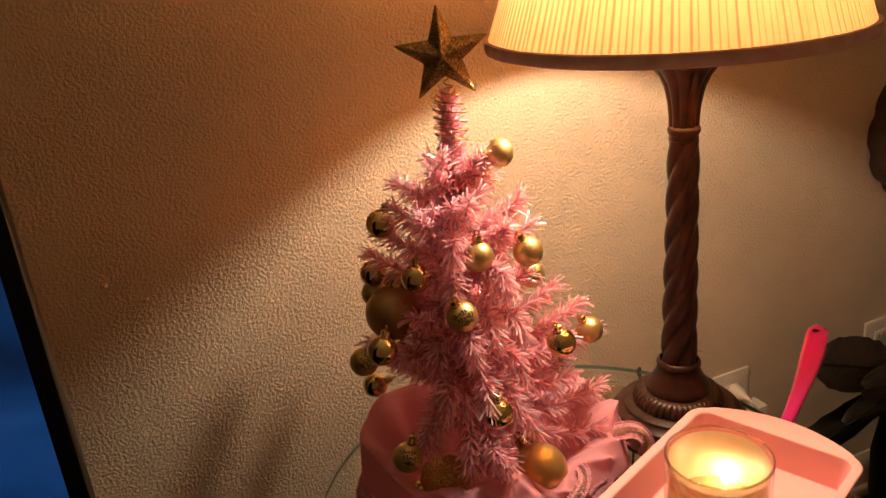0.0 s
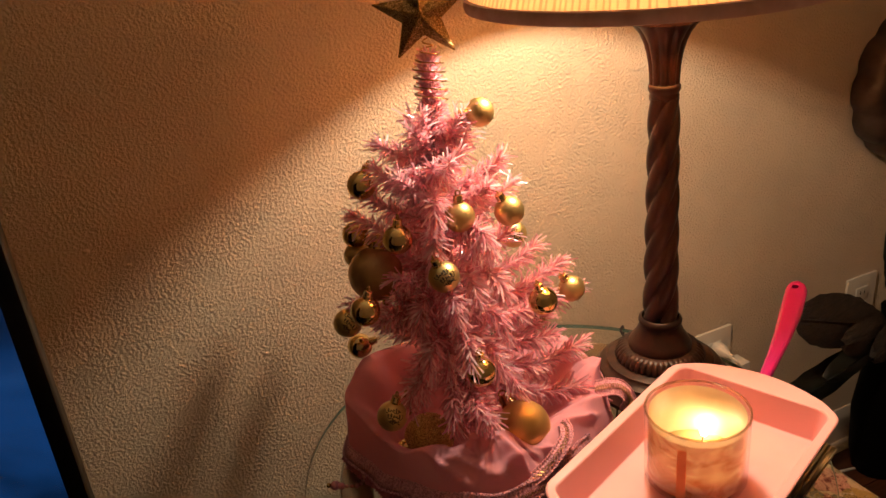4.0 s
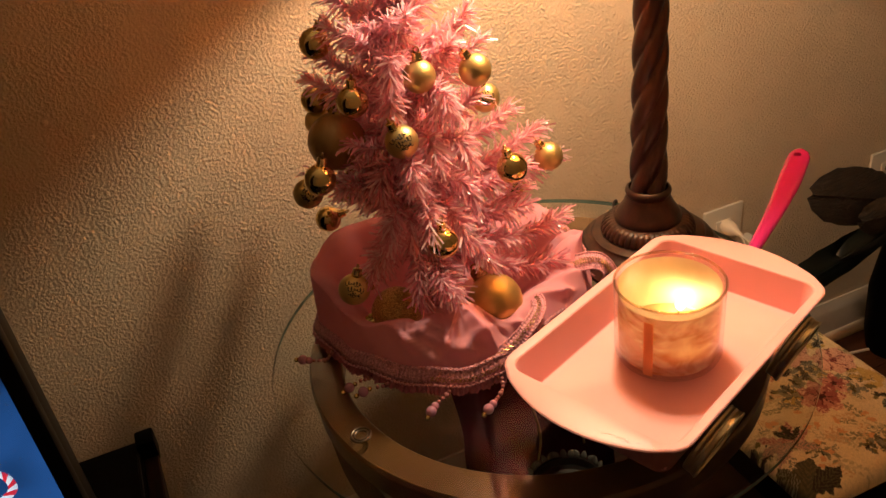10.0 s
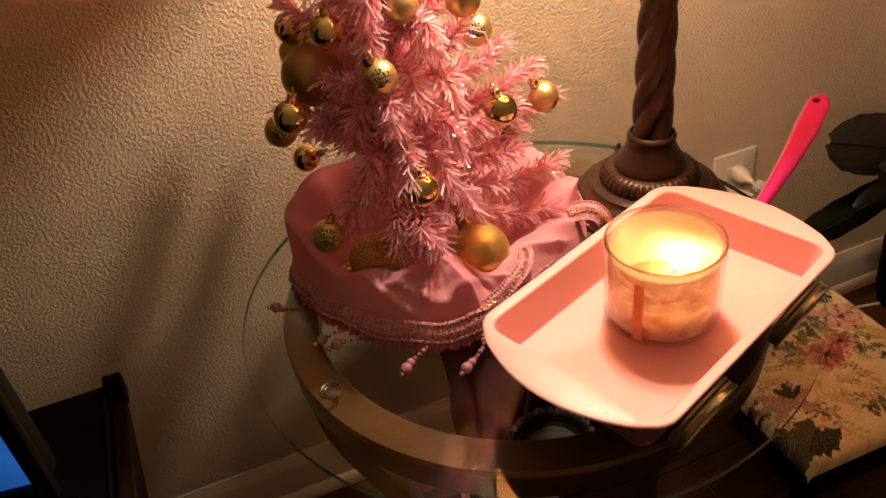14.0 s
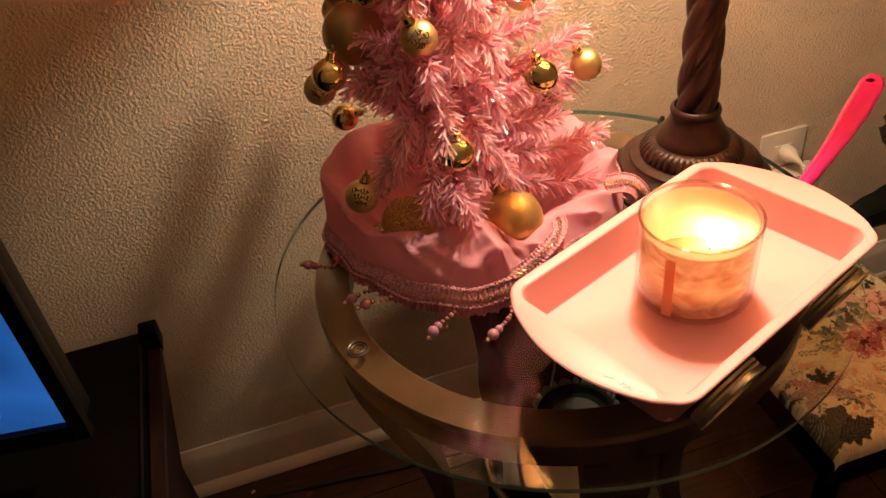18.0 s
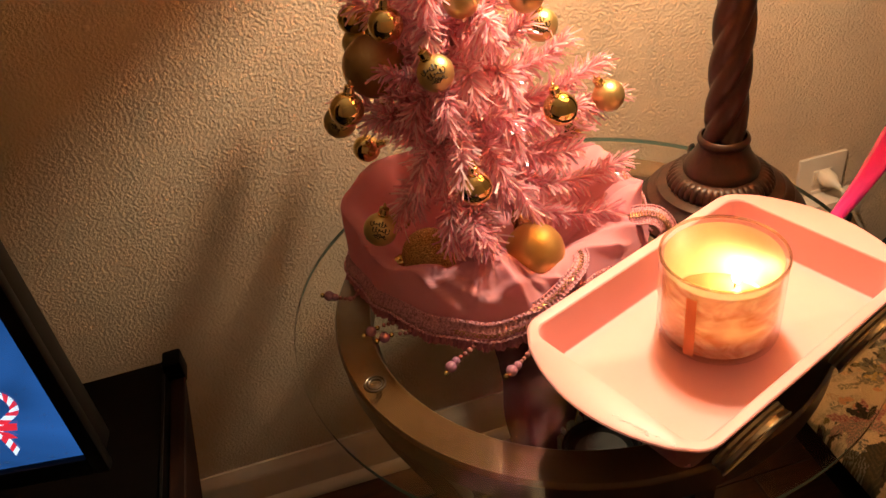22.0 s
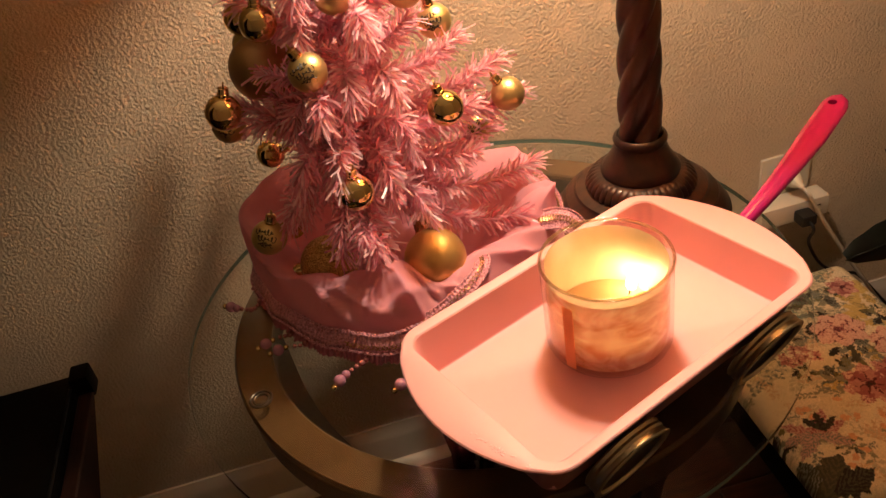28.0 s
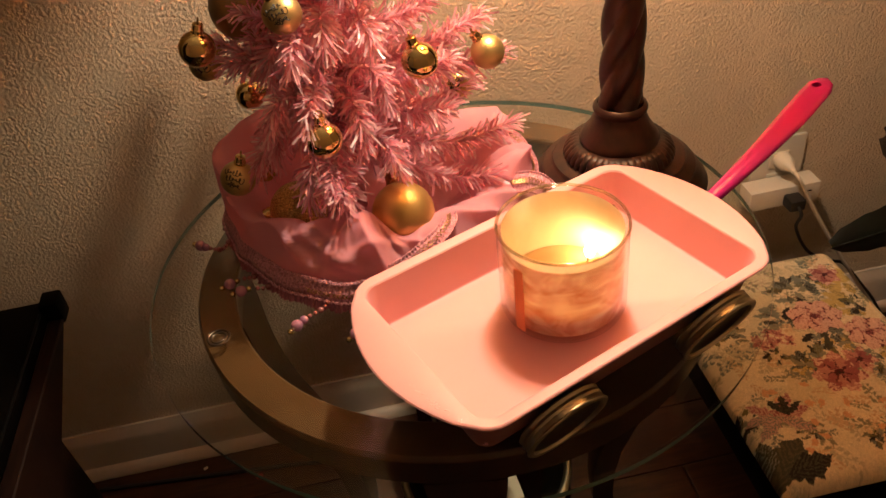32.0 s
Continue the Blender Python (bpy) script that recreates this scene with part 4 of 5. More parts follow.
def ribbon(points, width, normal):
    """A loose length of the braided trim with its gold chain and scalloped edges."""
    o = CLOTH_C
    n = 150
    line = glide([Vector(p) - o for p in points], n)
    nrm = Vector(normal).normalized()
    rows, edge1, edge2, chain1, chain2 = [], [], [], [], []
    for i, p in enumerate(line):
        d = (line[min(i + 1, n - 1)] - line[max(i - 1, 0)]).normalized()
        side = d.cross(nrm).normalized()
        up = side.cross(d)
        rib = 0.0007 * math.sin(i * 1.3)
        rows.append([p + side * width * k + up * (0.0016 - 0.0035 * abs(k) + (rib if abs(k) > 0.3 else 0)) for k in (-0.5, -0.4, -0.2, 0, 0.2, 0.4, 0.5)])
        bead = 0.0009 * abs(math.sin(i * 0.65))
        edge1.append(p + side * (width * 0.5 + bead) + up * 0.0004)
        edge2.append(p - side * (width * 0.5 + bead) + up * 0.0004)
        w = width * 0.17 * math.sin(i * 0.55)
        chain1.append(p + side * w + up * (0.0026 + 0.0004 * math.cos(i * 0.55)))
        chain2.append(p - side * w + up * (0.0026 - 0.0004 * math.cos(i * 0.55)))
    band = part("trim", grid_mesh(rows, False), M_LACE, WRAP, "mauve braided lace trim", sharp=180)
    for e in (edge1, edge2):
        part("beaded_edge", tube(e, [0.0010 * (1 + 0.35 * math.sin(i * 1.3)) for i in range(n)], 5), M_LACE, band)
    for e in (chain1, chain2):
        part("gold_braid", tube(e, 0.00042, 5), M_WIRE, band, "gold chain braid")


ribbon([(-0.094, -0.055, 0.657), (-0.071, -0.059, 0.664), (-0.050, -0.058, 0.672), (-0.033, -0.053, 0.680), (-0.014, -0.041, 0.685), (-0.003, -0.022, 0.684), (-0.001, -0.002, 0.680)], 0.0120, (-0.2, -0.6, 0.75))
ribbon([(0.078, 0.104, 0.690), (0.088, 0.090, 0.691), (0.096, 0.076, 0.681), (0.099, 0.062, 0.673), (0.094, 0.046, 0.672), (0.083, 0.034, 0.675)], 0.0140, (0.4, -0.7, 0.6))
ribbon([(0.066, 0.030, 0.676), (0.075, 0.020, 0.682), (0.084, 0.012, 0.686), (0.093, 0.006, 0.684), (0.100, 0.002, 0.675), (0.102, 0.000, 0.664), (0.099, -0.002, 0.654)], 0.0200, (0.1, -0.6, 0.75))


def tassel(points, pearls=1):
    """A string of beads from the trim out over the glass, a pearl at its end."""
    o = CLOTH_C
    line = glide([Vector(p) - o for p in points], 40)
    total = sum((b - a).length for a, b in zip(line, line[1:]))
    bm = bmesh.new()
    ball(0.0056, Matrix.Translation(line[0]), 16, 10, bm)
    if pearls > 1:
        ball(0.0042, Matrix.Translation(line[9]), 14, 8, bm)
    tas = part("bead_tassel", bm, M_PEARL, WRAP, "pink pearl on a beaded string")
    d = (line[0] - line[3]).normalized()
    bm = ball(0.0028, Matrix.Translation(line[0] + d * 0.0082 + Vector((0, 0, -0.001))), 12, 8)
    ball(0.0026, Matrix.Translation(line[0] - d * 0.0075), 12, 8, bm)
    part("gold_bead", bm, M_GOLD, tas, "tiny gold bead")
    bm = bmesh.new()
    n = int(total / 0.0042)
    for k in range(4, n):
        q = line[min(39, int(39 * k / n))]
        ball(0.0022 if k % 3 else 0.0030, Matrix.Translation(q), 8, 6, bm)
    part("seed_beads", bm, M_SEED, tas, "rose seed beads")


TZ = 0.6425
tassel([(-0.252, 0.073, TZ), (-0.243, 0.066, TZ), (-0.228, 0.056, 0.645), (-0.218, 0.062, 0.652)], 2)
tassel([(-0.220, 0.000, TZ), (-0.208, 0.004, TZ), (-0.194, 0.006, TZ), (-0.190, 0.022, 0.65)])
tassel([(-0.209, -0.014, TZ), (-0.199, -0.013, TZ), (-0.186, -0.016, TZ), (-0.174, -0.010, 0.645)], 1)
tassel([(-0.158, -0.078, TZ), (-0.148, -0.070, TZ), (-0.132, -0.063, 0.644), (-0.122, -0.056, 0.65)], 2)
tassel([(-0.107, -0.104, TZ), (-0.096, -0.097, TZ), (-0.082, -0.086, 0.644), (-0.076, -0.072, 0.65)], 2)
tassel([(0.115, 0.020, TZ), (0.108, 0.028, TZ), (0.102, 0.034, 0.645), (0.095, 0.036, 0.65)], 2)


# ---- television on its stand ----
M_BLACKPL = material("black_gloss_plastic", (0.006, 0.0055, 0.0055), (0.004, 0.004, 0.004), scale=20, rough=0.3)
M_BLACKPL.node_tree.nodes["Principled BSDF"].inputs["Specular IOR Level"].default_value = 0.2
M_BLACKWOOD = material("black_stained_wood", (0.003, 0.0022, 0.002), (0.002, 0.0015, 0.0014), scale=18, rough=0.5, stretch=(1, 6, 1), bump=0.1)
M_BLACKWOOD.node_tree.nodes["Principled BSDF"].inputs["Specular IOR Level"].default_value = 0.04
M_REDWOOD = material("red_brown_wood", (0.020, 0.008, 0.005), (0.009, 0.004, 0.003), scale=16, rough=0.5, stretch=(8, 1, 1), bump=0.12)

M_REDWOOD.node_tree.nodes["Principled BSDF"].inputs["Specular IOR Level"].default_value = 0.12


def screen_light():
    m = bpy.data.materials.new("lit_screen_picture")
    m.use_nodes = True
    nt = m.node_tree
    p = nt.nodes["Principled BSDF"]
    p.inputs["Base Color"].default_value = (0.01, 0.01, 0.012, 1)
    p.inputs["Roughness"].default_value = 0.2
    n = noise_tex(nt, 3.2, detail=3, stretch=(1, 1, 2.2), distort=0.8)
    c = ramp(nt, n.outputs["Fac"], [(0.30, (0.004, 0.018, 0.06)), (0.52, (0.018, 0.075, 0.26)), (0.75, (0.045, 0.15, 0.45))])
    tc = nt.nodes.new("ShaderNodeTexCoord")
    sep = nt.nodes.new("ShaderNodeSeparateXYZ")
    nt.links.new(tc.outputs["Object"], sep.inputs[0])
    sky = ramp(nt, sep.outputs["Z"], [(0.10, (1, 1, 1)), (0.34, (0.30, 0.36, 0.36)), (0.5, (0.16, 0.2, 0.2))])
    mu = nt.nodes.new("ShaderNodeMix")
    mu.data_type, mu.blend_type = "RGBA", "MULTIPLY"
    mu.inputs["Factor"].default_value = 1.0
    nt.links.new(c, mu.inputs["A"])
    nt.links.new(sky, mu.inputs["B"])
    nt.links.new(mu.outputs["Result"], p.inputs["Emission Color"])
    p.inputs["Emission Strength"].default_value = 0.75
    return m


def television():
    w, h = 1.02, 0.60
    t = thing("television", (-0.474, -0.075, 0.633, 0, 0, -8), "flat black television showing a blue winter picture", "television")
    cx = -w / 2
    part("housing", box((w - 0.012, 0.03, h - 0.012), pose(cx, 0.024, h / 2), 0.004), M_BLACKPL, t, "slim black housing", sharp=30)
    bz = 0.0145
    for size, c in (((bz, 0.012, h), (-bz / 2, 0.003, h / 2)), ((bz, 0.012, h), (-w + bz / 2, 0.003, h / 2)), ((w - 2 * bz, 0.012, bz + 0.006), (cx, 0.003, bz / 2 + 0.003)), ((w - 2 * bz, 0.012, bz), (cx, 0.003, h - bz / 2))):
        part("bezel", box(size, pose(*c), 0.0025), M_BLACKPL, t, "glossy black bezel", sharp=30)
    part("screen", box((w - 2 * bz, 0.004, h - 2 * bz - 0.006), pose(cx, 0.0055, h / 2 + 0.003)), screen_light(), t, "lit screen with a blue winter picture", smooth=False)
    red, white = glow("screen_red", (0.45, 0.015, 0.03), 0.9), glow("screen_white", (0.55, 0.62, 0.75), 0.8)
    # candy cane with a bow, part of the picture
    y = 0.0028
    for way in (((-0.0960, 0.0440), (-0.0840, 0.0610), (-0.0727, 0.0700), (-0.0600, 0.0780), (-0.0500, 0.0860), (-0.0478, 0.0950), (-0.0510, 0.1040), (-0.0575, 0.1080), (-0.0660, 0.1060)),
                ((-0.0672, 0.0385), (-0.0690, 0.0520), (-0.0720, 0.0700), (-0.0745, 0.0850), (-0.0790, 0.0960), (-0.0880, 0.1010), (-0.0960, 0.0960))):
        cane = glide([(x, y, z) for x, z in way], 65)
        for k in range(16):
            seg = bmesh.new()
            for j in range(4):
                a, b = cane[4 * k + j], cane[4 * k + j + 1]
                d = (b - a).normalized()
                q = Vector((d.z, 0, -d.x)) * 0.0036
                sl = d * 0.0030
                seg.faces.new([seg.verts.new(v) for v in (a - q - sl, a + q + sl, b + q + sl, b - q - sl)])
            part("candy_stripe", seg, red if k % 2 else white, t, smooth=False)
        y -= 0.0003
    bm = bmesh.new()
    for pts in (((-0.0735, 0.0720), (-0.0600, 0.0745), (-0.0530, 0.0730), (-0.0560, 0.0650), (-0.0690, 0.0670)), ((-0.0720, 0.0680), (-0.0640, 0.0640), (-0.0590, 0.0560), (-0.0680, 0.0570)),
                ((-0.0735, 0.0710), (-0.0820, 0.0830), (-0.0920, 0.0780), (-0.0860, 0.0690)), ((-0.0740, 0.0680), (-0.0850, 0.0640), (-0.0900, 0.0540), (-0.0790, 0.0590))):
        bm.faces.new([bm.verts.new((x, 0.0020, z)) for x, z in pts])
    part("bow", bm, red, t, "red bow in the picture", smooth=False)
    part("foot", box((0.30, 0.16, 0.012), pose(cx, 0.03, -0.062), 0.003), M_BLACKPL, t, "black stand foot", sharp=30)
    part("pillar", box((0.10, 0.03, 0.08), pose(cx, 0.035, -0.02), 0.004), M_BLACKPL, t, sharp=30)
    return t


television()


def tv_stand():
    t = thing("tv_stand", (0, 0, 0), "black television stand with a red-brown side panel", "tv stand")
    part("top", box((0.95, 0.64, 0.022), pose(-0.927, -0.185, 0.5535), 0.003), M_BLACKWOOD, t, "black stained top", sharp=30)
    part("post_cap", box((0.021, 0.026, 0.030), pose(-0.4435, 0.126, 0.560), 0.003), M_BLACKWOOD, t, "square corner post", sharp=30)
    out = [(0.135, 0.552), (0.112, 0.548), (-0.015, 0.494), (-0.004, 0.372), (0.03, 0.0), (-0.49, 0.0), (-0.49, 0.552)]
    rings = [[(x, y, z) for y, z in out] for x in (-0.451, -0.434)]
    bm = grid_mesh(rings, True, True, True)
    bmesh.ops.recalc_face_normals(bm, faces=bm.faces)
    bmesh.ops.bevel(bm, geom=list(bm.edges), offset=0.0015, segments=1, affect="EDGES")
    part("side_panel", bm, M_REDWOOD, t, "red-brown side panel with a cut-back rear", smooth=False)
    part("edge_strip", box((0.003, 0.60, 0.003), pose(-0.4535, -0.19, 0.566), 0.001), M_BLACKPL, t, "shiny edge strip", smooth=False)
    part("lower_shelf", box((0.95, 0.45, 0.02), pose(-0.927, -0.26, 0.12), 0.002), M_BLACKWOOD, t, sharp=30)
    return t


tv_stand()
solid("thin_grey_line", tube(glide([(-0.545, -0.095, 0.568), (-0.530, -0.120, 0.5665), (-0.52, -0.165, 0.5665), (-0.50, -0.21, 0.5665)], 16), 0.0011, 6), material("line_grey", (0.3, 0.26, 0.22), rough=0.5), "thin grey line lying on the television stand", "cable")


# ---- tapestry footstool ----
def tapestry():
    """Woven cloth: the pattern of threads comes from the weave colours, broken up by a fine weave."""
    m = bpy.data.materials.new("rose_tapestry")
    m.use_nodes = True
    nt = m.node_tree
    p = nt.nodes["Principled BSDF"]
    p.inputs["Roughness"].default_value = 0.9
    p.inputs["Specular IOR Level"].default_value = 0.1
    at = nt.nodes.new("ShaderNodeAttribute")
    at.attribute_name = "weave"
    thread = ramp(nt, noise_tex(nt, 900, detail=1).outputs["Fac"], [(0.3, (0.72, 0.72, 0.72)), (0.7, (1, 1, 1))])
    mu = nt.nodes.new("ShaderNodeMix")
    mu.data_type, mu.blend_type = "RGBA", "MULTIPLY"
    mu.inputs["Factor"].default_value = 1.0
    nt.links.new(at.outputs["Color"], mu.inputs["A"])
    nt.links.new(thread, mu.inputs["B"])
    nt.links.new(mu.outputs["Result"], p.inputs["Base Color"])
    wv = noise_tex(nt, 700, detail=1)
    bp = nt.nodes.new("ShaderNodeBump")
    bp.inputs["Strength"].default_value = 0.35
    bp.inputs["Distance"].default_value = 0.001
    nt.links.new(wv.outputs["Fac"], bp.inputs["Height"])
    nt.links.new(bp.outputs[0], p.inputs["Normal"])
    return m


CREAM, FADED, SAGE, GREYGREEN = (0.80, 0.68, 0.46), (0.56, 0.49, 0.33), (0.30, 0.28, 0.18), (0.23, 0.24, 0.19)
DARKLEAF, CHARCOAL, OLIVE, GOLDEN = (0.085, 0.080, 0.055), (0.040, 0.034, 0.030), (0.19, 0.165, 0.075), (0.60, 0.44, 0.16)
BLUSH, PINK, ROSE, WINE, PEACH = (0.74, 0.46, 0.36), (0.55, 0.255, 0.215), (0.37, 0.125, 0.12), (0.13, 0.030, 0.040), (0.72, 0.40, 0.22)


def hash_noise(x, y, seed):
    """Smooth value noise on arrays, about -1 to 1."""
    xi, yi = np.floor(x), np.floor(y)
    fx, fy = x - xi, y - yi
    fx, fy = fx * fx * (3 - 2 * fx), fy * fy * (3 - 2 * fy)

    def corner(a, b):
        v = np.sin(a * 127.1 + b * 311.7 + seed * 74.7) * 43758.5453
        return v - np.floor(v)
    top = corner(xi, yi) * (1 - fx) + corner(xi + 1, yi) * fx
    low = corner(xi, yi + 1) * (1 - fx) + corner(xi + 1, yi + 1) * fx
    return 2 * (top * (1 - fy) + low * fy) - 1


class Weave:
    """Threads of a tapestry, painted motif by motif on a grid of crossings."""

    def __init__(self, x, y):
        self.x, self.y = x, y
        self.wx = 0.0016 * hash_noise(x * 260, y * 260, 1) + 0.0010 * hash_noise(x * 620, y * 620, 2)
        self.wy = 0.0016 * hash_noise(x * 260, y * 260, 3) + 0.0010 * hash_noise(x * 620, y * 620, 4)
        self.grain = hash_noise(x * 480, y * 480, 5)
        self.c = np.empty(x.shape + (3,))
        self.c[:] = CREAM

    def put(self, mask, colour):
        self.c[mask] = colour

    def around(self, cx, cy, size, turn=0.0):
        dx, dy = self.x + self.wx - cx, self.y + self.wy - cy
        c, s = math.cos(turn), math.sin(turn)
        return (dx * c + dy * s) / size, (-dx * s + dy * c) / size

    def leaf(self, cx, cy, size, turn, tone, vein=None, fat=0.42):
        u, v = self.around(cx, cy, size, turn)
        inside = np.abs(v) < fat * np.maximum(0, 1 - u * u) * (1 + 0.2 * np.sin(u * 13))
        self.put(inside, tone)
        if vein is not None:
            self.put(inside & (np.sin(np.abs(v) * 38 - u * 24) > 0.35), vein)

    def sprig(self, cx, cy, size, turn, tone, rnd, n=9):
        """A twig with small leaves on both sides."""
        u, v = self.around(cx, cy, size, turn)
        self.put((np.abs(v - 0.15 * np.sin(u * 3)) < 0.045) & (np.abs(u) < 1), tone)
        c, s = math.cos(turn), math.sin(turn)
        for k in range(n):
            a = -0.9 + 1.9 * k / n
            b = (0.22 if k % 2 else -0.22) * rnd.uniform(0.8, 1.4)
            self.leaf(cx + size * (a * c - b * s), cy + size * (a * s + b * c), size * rnd.uniform(0.2, 0.3), turn + (0.8 if k % 2 else -0.8) + rnd.uniform(-0.4, 0.4), tone, None, 0.5)

    def bush(self, cx, cy, size, rnd, tones=(DARKLEAF, CHARCOAL, GREYGREEN, SAGE, OLIVE), n=15):
        for k in range(n):
            a, q = rnd.uniform(0, 6.28), size * math.sqrt(rnd.random())
            ln = size * rnd.uniform(0.26, 0.5)
            self.leaf(cx + q * math.cos(a), cy + q * math.sin(a), ln, a + rnd.uniform(-0.9, 0.9), rnd.choice(tones), rnd.choice((None, CHARCOAL, GREYGREEN)), rnd.uniform(0.3, 0.5))

    def rose(self, cx, cy, size, turn, squash=0.8):
        """Wide cupped petals over one another, paler at their rims, round a dark heart off the middle."""
        for ring, count, fat, long in ((0.62, 7, 0.85, 0.46), (0.36, 5, 0.9, 0.42), (0.16, 4, 0.8, 0.30)):
            for k in range(count):
                a = turn + 2 * math.pi * (k + 0.4 * ring) / count
                px, py = cx + ring * size * math.cos(a) - 0.10 * size, cy + squash * ring * size * math.sin(a) + 0.05 * size
                u, v = self.around(px, py, size * long, a)
                inside = np.abs(v) < fat * np.maximum(0, 1 - u * u)
                self.put(inside, ROSE)
                self.put(inside & (u > -0.45), PINK)
                self.put(inside & (u > 0.05) & (np.abs(v) < 0.75 * fat) & (self.grain > -0.55), BLUSH)
                self.put(inside & (u < -0.55), WINE)
                self.put(inside & (np.abs(v) > 0.86 * fat * np.maximum(0, 1 - u * u)) & (u < 0.5), WINE)
        self.leaf(cx - 0.12 * size, cy + 0.05 * size, 0.2 * size, turn, WINE, ROSE, 0.7)

    def bloom(self, cx, cy, size, turn, petals=6):
        """An open flower: petals with dark hearts and veins."""
        for k in range(petals):
            a = turn + 2 * math.pi * k / petals
            px, py = cx + 0.55 * size * math.cos(a), cy + 0.55 * size * math.sin(a)
            self.leaf(px, py, size * 0.55, a, PINK if k % 2 else ROSE, None, 0.62)
            u, v = self.around(px, py, size * 0.55, a)
            inside = np.abs(v) < 0.5 * np.maximum(0, 1 - u * u)
            self.put(inside & (u > 0.25) & (self.grain > -0.2), BLUSH)
            self.put(inside & (np.abs(v) < 0.07) & (u < 0.1) & (self.grain > -0.2), WINE)
        self.leaf(cx, cy, size * 0.2, turn, WINE, CHARCOAL, 0.8)


def tapestry_colours(x, y):
    w = Weave(x, y)
    rnd = random.Random(5)
    faint = hash_noise(x * 26, y * 26, 8)
    w.put(faint > 0.35, (0.74, 0.62, 0.40))
    hx, hy = float(np.max(x)), float(np.max(y))
    # faded sprigs scattered over the ground
    for k in range(170):
        w.sprig(rnd.uniform(-hx, hx), rnd.uniform(-hy, hy), rnd.uniform(0.011, 0.023), rnd.uniform(0, 6.28), rnd.choice((FADED, FADED, SAGE, GREYGREEN, (0.66, 0.47, 0.29))), rnd)
    for cx, cy, z in ((0.115, 0.125, 0.030), (0.095, 0.070, 0.028), (0.125, -0.045, 0.030), (0.045, -0.010, 0.020), (-0.02, -0.035, 0.015)):
        for k in range(9):
            a, q = rnd.uniform(0, 6.28), z * math.sqrt(rnd.random())
            w.leaf(cx + q * math.cos(a), cy + q * math.sin(a), z * 0.5, rnd.uniform(0, 3.1), GOLDEN, OLIVE if k % 3 == 0 else None, 0.5)
    for cx, cy, z in ((0.045, 0.112, 0.034), (0.080, 0.128, 0.022), (0.115, 0.068, 0.022), (-0.006, 0.070, 0.026), (0.030, 0.012, 0.032), (0.068, -0.004, 0.024), (-0.015, -0.028, 0.026), (0.014, -0.020, 0.024),
                      (-0.045, 0.000, 0.016), (0.005, -0.158, 0.022), (0.030, -0.178, 0.020), (0.085, -0.055, 0.022), (0.110, -0.100, 0.026), (-0.135, -0.090, 0.016), (-0.070, -0.130, 0.016), (-0.10, 0.150, 0.026), (-0.13, 0.06, 0.020), (-0.085, 0.055, 0.018), (0.10, -0.175, 0.02)):
        w.bush(cx, cy, z, rnd)
    for k in range(16):
        w.bloom(-0.040 + rnd.uniform(-0.026, 0.030), 0.030 + rnd.uniform(-0.014, 0.016), rnd.uniform(0.006, 0.010), rnd.uniform(0, 3), 4)
        w.leaf(-0.02 + rnd.uniform(-0.08, 0.10), -0.10 + rnd.uniform(-0.06, 0.06), 0.008, rnd.uniform(0, 3), PEACH, None, 0.5)
    w.rose(0.050, 0.054, 0.040, -0.25)
    w.rose(0.106, 0.005, 0.036, 0.5, 0.9)
    w.rose(-0.100, 0.115, 0.030, 0.3)
    w.bloom(0.018, -0.052, 0.036, 0.4, 7)
    w.bloom(0.058, -0.038, 0.024, 1.0, 5)
    w.bloom(0.110, 0.140, 0.024, 0.2, 6)
    w.bloom(0.120, -0.130, 0.028, 0.7, 6)
    # lily with long petals over a large serrated leaf
    for a in (0.2, 0.9, 2.4, 3.0, 3.7, 5.6):
        w.leaf(-0.095 + 0.020 * math.cos(a), -0.102 + 0.020 * math.sin(a), 0.026, a, (0.58, 0.36, 0.30), ROSE if a < 3 else GREYGREEN, 0.34)
    for a in (0.5, 1.3, 2.0):
        w.leaf(-0.085 + 0.016 * math.cos(a), -0.098 + 0.016 * math.sin(a), 0.016, a, CHARCOAL, DARKLEAF, 0.34)
    w.leaf(-0.118, -0.165, 0.042, 0.75, DARKLEAF, (0.125, 0.112, 0.068), 0.55)
    w.leaf(-0.095, -0.178, 0.034, 0.25, CHARCOAL, DARKLEAF, 0.5)
    w.leaf(-0.140, -0.150, 0.026, 1.4, DARKLEAF, GREYGREEN, 0.5)
    shade = 1 + 0.09 * w.grain + 0.05 * hash_noise(x * 900, y * 300, 11)
    return np.clip(w.c * shade[..., None], 0, 1)


